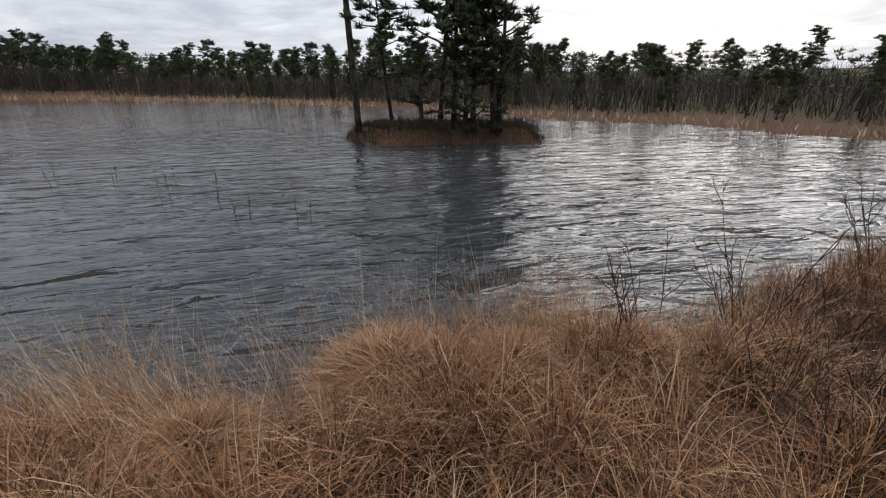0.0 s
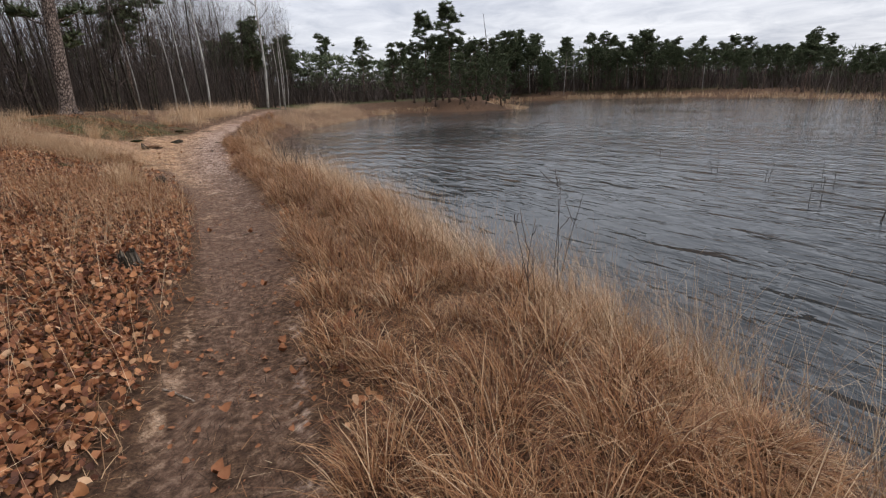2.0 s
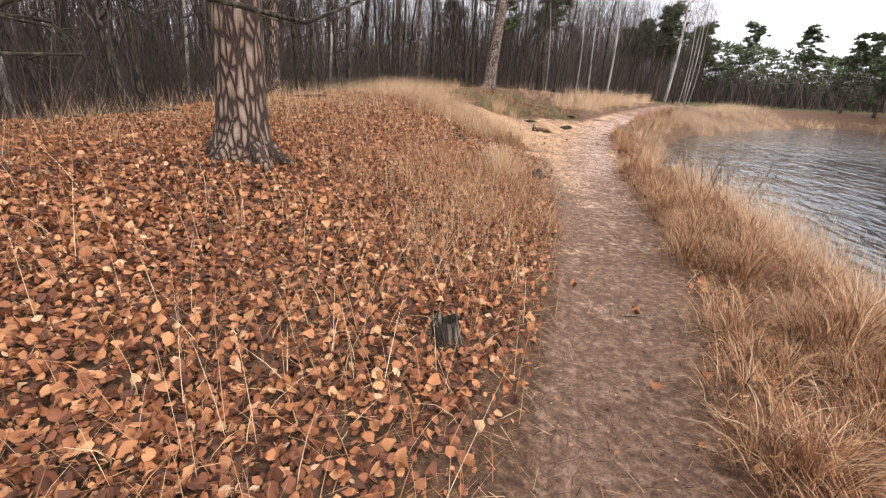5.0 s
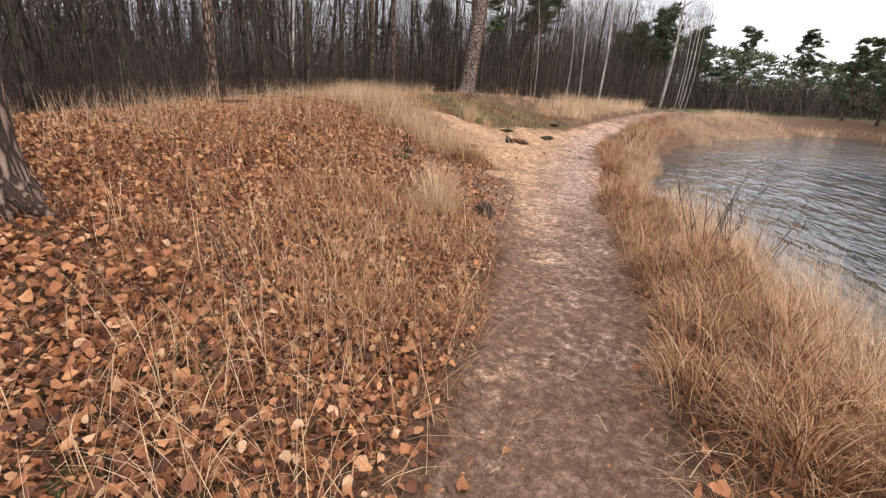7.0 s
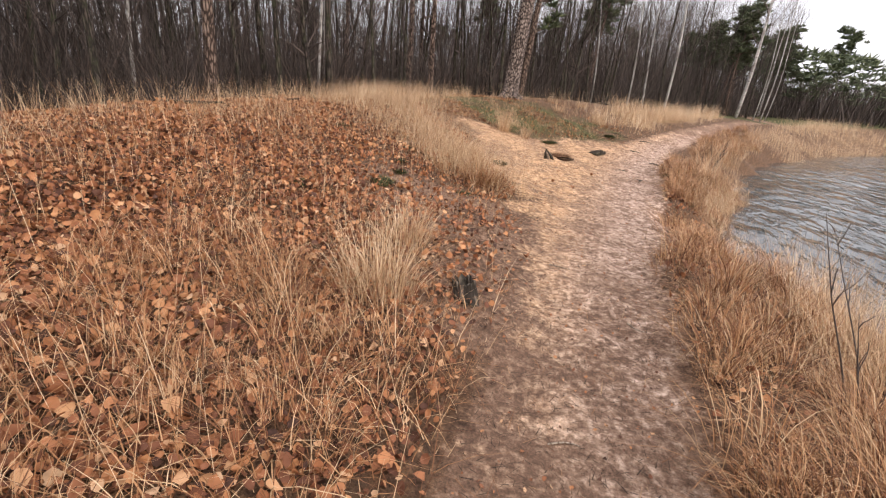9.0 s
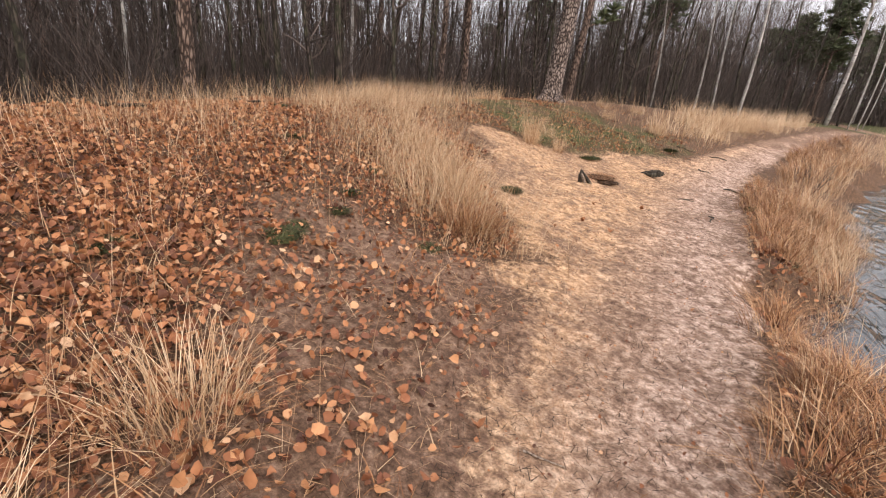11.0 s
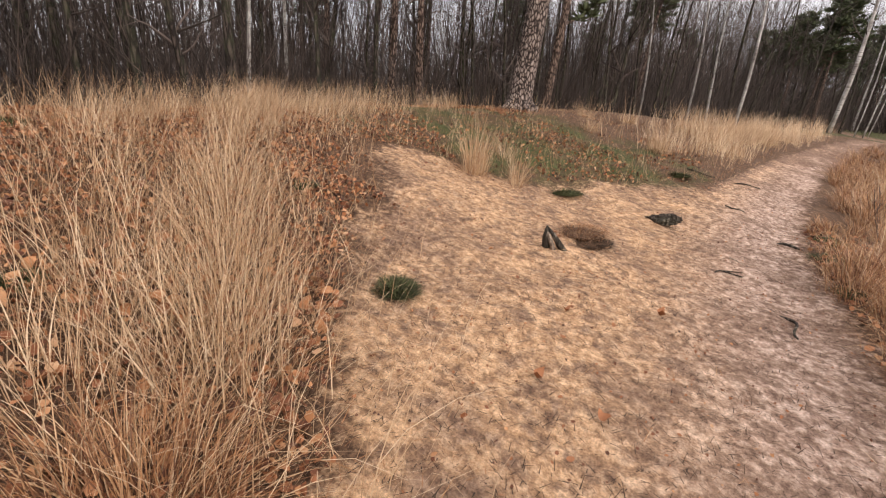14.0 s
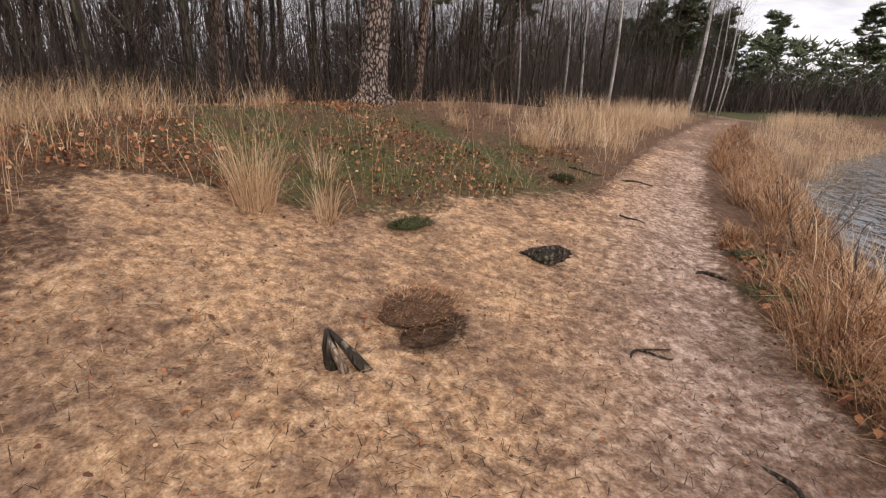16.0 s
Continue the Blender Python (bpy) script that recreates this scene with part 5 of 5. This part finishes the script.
mossy_mound(-1.36, 13.39, 0.17, 0.07, "flat dark green moss cushion on sand", 2200, MAT_MOSS, 0.07)
mossy_mound(-0.5, 15.8, 0.36, 0.07, "low mound with thin faded grass on sand", 1500, MAT_GRASS, 0.06, "grass_mound")
mossy_mound(-0.4, 15.62, 0.3, 0.05, "dark grey withered edge of the low mound", 2600, MAT_HEATH, 0.04)
for mx, my, mr, mh in ((-2.06, 9.77, 0.2, 0.07), (-2.2, 10.05, 0.14, 0.04), (-1.27, 10.78, 0.12, 0.06), (-2.19, 10.65, 0.11, 0.04), (-2.39, 11.11, 0.1, 0.04), (-2.61, 11.89, 0.12, 0.05), (-3.85, 11.89, 0.14, 0.05), (-5.38, 13.15, 0.28, 0.12),
                       (-2.53, 8.8, 0.17, 0.05), (-1.28, 3.9, 0.15, 0.03), (-1.2, 3.2, 0.15, 0.03), (-0.92, 17.2, 0.26, 0.04), (0.56, 19.58, 0.2, 0.06), (2.1, 16.95, 0.26, 0.12), (2.5, 17.3, 0.24, 0.16), (2.34, 15.27, 0.16, 0.1), (1.95, 15.9, 0.14, 0.06), (2.0, 14.5, 0.12, 0.06), (2.3, 17.9, 0.2, 0.1), (2.05, 13.6, 0.12, 0.05), (-2.73, 14.1, 0.12, 0.06), (-0.87, 0.61, 0.08, 0.02), (-0.93, 0.36, 0.09, 0.02)):
    mossy_mound(mx, my, mr, mh, "small green moss cushion among dry grass", int(7000 * mr), MAT_MOSS, 0.06)


def grass_tuft(x, y, n, r, h, label, mat=None, wisps=True, lean=0.35):
    root = new("grass_tuft")
    a, q = rng.uniform(0, 6.283, n), np.sqrt(rng.random(n))
    z0 = ground_z(x, y)
    bx, by = x + q * r * np.cos(a), y + q * r * np.sin(a)
    gz = height(bx, by) - z0
    v, f, s = blade_arrays(np.stack([bx - x, by - y, gz - 0.02], -1), h * rng.uniform(0.5, 1.1, n), 0.0042 * rng.uniform(0.6, 1.5, n), a + rng.normal(0, 0.7, n), lean * rng.random(n) + 0.1 * q, rng.uniform(0.0, 0.45, n))
    ob = part("tuft_body", mesh_from("tuft_body", v, f, s, mat or MAT_STRAW), root); ob["kind"] = "stuff"
    if wisps:
        m = n // 3
        a, q = rng.uniform(0, 6.283, m), np.sqrt(rng.random(m))
        bx, by = x + q * r * 1.3 * np.cos(a), y + q * r * 1.3 * np.sin(a)
        v, f, s = blade_arrays(np.stack([bx - x, by - y, height(bx, by) - z0 - 0.02], -1), h * 0.55 * rng.uniform(0.5, 1.1, m), 0.005 * rng.uniform(0.6, 1.5, m), a, rng.uniform(0.3, 0.9, m), rng.uniform(0.2, 0.7, m))
        ob = part("dead_skirt", mesh_from("dead_skirt", v, f, s, MAT_GRASS), root, "bent brown dead blades"); ob["kind"] = "stuff"
    root.matrix_basis = pose(x, y, z0)
    return tagged(root, label, "grass tuft")


grass_tuft(-2.0, 16.55, 240, 0.17, 0.8, "upright straw tuft with a brown skirt on the rise", None, True, 0.16)
grass_tuft(-1.47, 16.75, 90, 0.10, 0.55, "small thin straw tuft beside a larger tuft")
grass_tuft(-1.9, 17.6, 60, 0.12, 0.45, "sparse straw tuft on mossy ground")
grass_tuft(-1.16, 11.5, 900, 0.28, 0.46, "large bent grass clump at the edge of the sand", MAT_GRASS, True, 0.75)
for tx, ty, tn, th in ((-1.5, 12.1, 230, 0.72), (-1.85, 12.5, 190, 0.75), (-2.35, 12.95, 190, 0.75), (-1.75, 11.6, 150, 0.6), (-2.2, 12.1, 150, 0.65), (-2.85, 13.4, 170, 0.72), (-2.8, 12.6, 130, 0.62)):
    grass_tuft(tx, ty, tn, 0.3, th, "tall straw clump at the edge of the sand", None, True, 0.4)
grass_tuft(-0.78, 7.3, 420, 0.25, 0.55, "tall straw clump beside the path")
grass_tuft(-1.0, 8.2, 260, 0.22, 0.5, "straw clump with green base on leaf litter")
grass_tuft(0.2, 21.0, 260, 0.22, 0.7, "leaning pale tuft on the rise by the path")
for tx, ty in ((1.3, 24.4), (1.8, 24.9), (0.9, 25.2), (2.3, 25.6), (2.8, 26.4)):
    grass_tuft(tx, ty, 420, 0.4, 0.85, "dense pale straw clump beside the far path")
for tx, ty in ((-1.6, 23.2), (-0.6, 23.9), (-4.6, 21.6), (-5.4, 22.2), (-1.2, 21.4)):
    grass_tuft(tx, ty, 130, 0.2, 0.45, "pale grass tuft near the old pine")


def dome_tussock(x, y, r, h, n):
    """A drooping dome of old grass, thick as a thatch."""
    root = new("grass_tussock")
    a, q = rng.uniform(0, 6.283, n), np.sqrt(rng.random(n))
    z0 = ground_z(x, y)
    bx, by = q * r * 0.9 * np.cos(a), q * r * 0.9 * np.sin(a)
    v, f, s = blade_arrays(np.stack([bx, by, h * 0.6 * np.sqrt(1 - q ** 2) - 0.03], -1), h * rng.uniform(0.3, 0.75, n), 0.0038 * rng.uniform(0.6, 1.4, n), a + rng.normal(0, 1.0, n), 0.15 + 0.6 * rng.random(n), rng.uniform(0.4, 1.0, n), 5)
    ob = part("thatch", mesh_from("thatch", v, f, s, MAT_GRASS), root, "drooping dry blades"); ob["kind"] = "stuff"
    root.matrix_basis = pose(x, y, z0)
    return tagged(root, "big domed tussock of drooping rust-orange grass by the water", "grass tussock", "domed tussocks")


dome_tussock(1.98, -2.98, 0.34, 0.36, 5200)
dome_tussock(1.98, -3.62, 0.2, 0.32, 2200)
dome_tussock(1.8, -2.1, 0.26, 0.26, 2400)
dome_tussock(1.85, -4.3, 0.3, 0.26, 2400)


def bare_shrub(x, y, n, h, label, spread=0.35, mat=None):
    root = new("bare_shrub")
    for k in range(n):
        t = Tubes()
        a = rng.uniform(0, 6.283)
        bp = limb((0.1 * math.cos(a), 0.1 * math.sin(a), -0.05), (spread * math.cos(a), spread * math.sin(a), 1), h * rng.uniform(0.55, 1.1), 7, 0.07)
        br = np.linspace(0.0065, 0.0018, 8)
        t.add(bp, br, 4)
        branch_out(t, bp, br, 3, h * 0.22, 0, 0.35, 3, 0.08, 0.45)
        part("stem", t.mesh("stem", mat or MAT_TWIG), root)
    root.matrix_basis = pose(x, y, max(ground_z(x, y), WATER_Z - 0.05))
    return tagged(root, label, "shrub")


for sx, sy, sn, sh, ss in ((2.1, -4.55, 7, 0.95, 0.3), (2.25, -5.4, 8, 1.2, 0.35), (2.3, -6.6, 12, 0.9, 0.4), (2.6, 0.06, 4, 1.2, 0.12), (2.1, -0.4, 3, 1.0, 0.12), (2.2, 7.55, 9, 1.2, 0.35), (2.55, 7.4, 9, 1.05, 0.35), (2.75, 7.8, 8, 1.15, 0.3),
                           (3.2, 18.7, 12, 0.8, 0.4), (2.85, 17.1, 9, 0.75, 0.4), (3.5, 19.8, 9, 0.8, 0.4), (2.75, 10.2, 4, 0.9, 0.15)):
    bare_shrub(sx, sy, sn, sh, "thin dark leafless shrub rising from the bank grass", ss)
for rx, ry in ((11.4, 4.9), (10.0, 1.7), (8.5, 0.3), (6.9, -1.3), (6.6, -2.15), (10.1, 2.7), (10.1, 0.7), (8.0, -0.6)):
    bare_shrub(rx, ry, 2, 0.75, "thin dead reed stems standing in the lake", 0.12)


def stick(x, y, length, r, rz, mat, label):
    t = Tubes()
    pts = limb((0, 0, 0), (1, 0, 0.0), length, 6, 0.18)
    pts[:, 2] = r * 0.8 + np.abs(pts[:, 2]) * 0.25
    a = math.radians(rz)
    wx2, wy2 = x + pts[:, 0] * math.cos(a) - pts[:, 1] * math.sin(a), y + pts[:, 0] * math.sin(a) + pts[:, 1] * math.cos(a)
    z0 = ground_z(x, y)
    pts = np.stack([wx2 - x, wy2 - y, height(wx2, wy2) - z0 + pts[:, 2]], -1)
    t.add(pts, np.linspace(r, r * 0.5, 7), 6, 0.15)
    ob = new("stick", t.mesh("stick", mat))
    ob.matrix_basis = pose(x, y, z0)
    return tagged(ob, label, "stick", "sticks on the ground")


for sx, sy, sl, sr, sa, pale in ((0.53, 3.36, 0.2, 0.008, 5, 1), (-0.4, 0.08, 0.24, 0.008, -50, 1), (0.35, 3.0, 0.1, 0.004, 60, 1), (0.5, 6.6, 0.16, 0.006, 20, 1), (0.2, 5.4, 0.22, 0.005, -30, 1), (0.75, 4.9, 0.14, 0.007, 70, 1),
                                 (0.9, 15.9, 0.2, 0.007, 10, 0), (1.0, 16.2, 0.14, 0.006, -20, 1), (1.2, 18.6, 0.3, 0.012, -10, 0), (-2.4, 13.6, 0.2, 0.006, 40, 1), (-2.6, 11.5, 0.16, 0.006, 30, 1), (-1.6, 10.9, 0.12, 0.005, 60, 1),
                                 (-1.4, 1.9, 0.26, 0.006, 70, 1), (-0.95, 0.9, 0.2, 0.006, -60, 1), (-3.2, 3.3, 0.5, 0.012, 15, 0), (-4.4, 3.0, 0.7, 0.015, -25, 0), (0.7, 20.1, 0.5, 0.014, -12, 0), (0.2, 9.0, 0.2, 0.006, 15, 1), (0.9, 8.1, 0.15, 0.006, -35, 1)):
    stick(sx, sy, sl, sr, sa, MAT_STICK if pale else MAT_ROT, "pale dry stick lying on trodden soil" if pale else "dark fallen twig lying on the ground")


for sx, sy, sl, sr, sa in ((-8.2, 10.5, 2.6, 0.05, 35), (-7.4, 13.6, 2.2, 0.04, -20), (-7.8, 5.2, 2.4, 0.06, 60), (-7.0, 7.4, 1.6, 0.035, 10), (-8.0, 16.5, 2.8, 0.05, -40), (-6.6, 2.6, 1.8, 0.045, 25)):
    stick(sx, sy, sl, sr, sa, MAT_BARK_DARK, "long fallen branch lying at the edge of the woods")


def root_arch(x, y, rz, length, r):
    """A tree root that breaks the surface of the path."""
    t = Tubes()
    s = np.linspace(0, 1, 9)
    t.add(np.stack([s * length, 0.06 * np.sin(s * 5), -r * 1.3 + 1.7 * r * np.sin(s * math.pi)], -1), r * (1.1 - 0.5 * s), 8, 0.12)
    ob = new("surface_root", t.mesh("surface_root", MAT_ROT))
    ob.matrix_basis = pose(x, y, ground_z(x, y), 0, 0, rz)
    return tagged(ob, "worn dark root breaking through the path", "tree root", "roots on the path")


root_arch(1.25, 15.1, -75, 0.4, 0.012)
root_arch(1.6, 17.2, 10, 0.26, 0.02)
root_arch(0.85, 15.8, 25, 0.24, 0.009)
root_arch(1.4, 20.2, -25, 0.5, 0.014)
root_arch(-0.3, 8.15, 160, 0.35, 0.02)
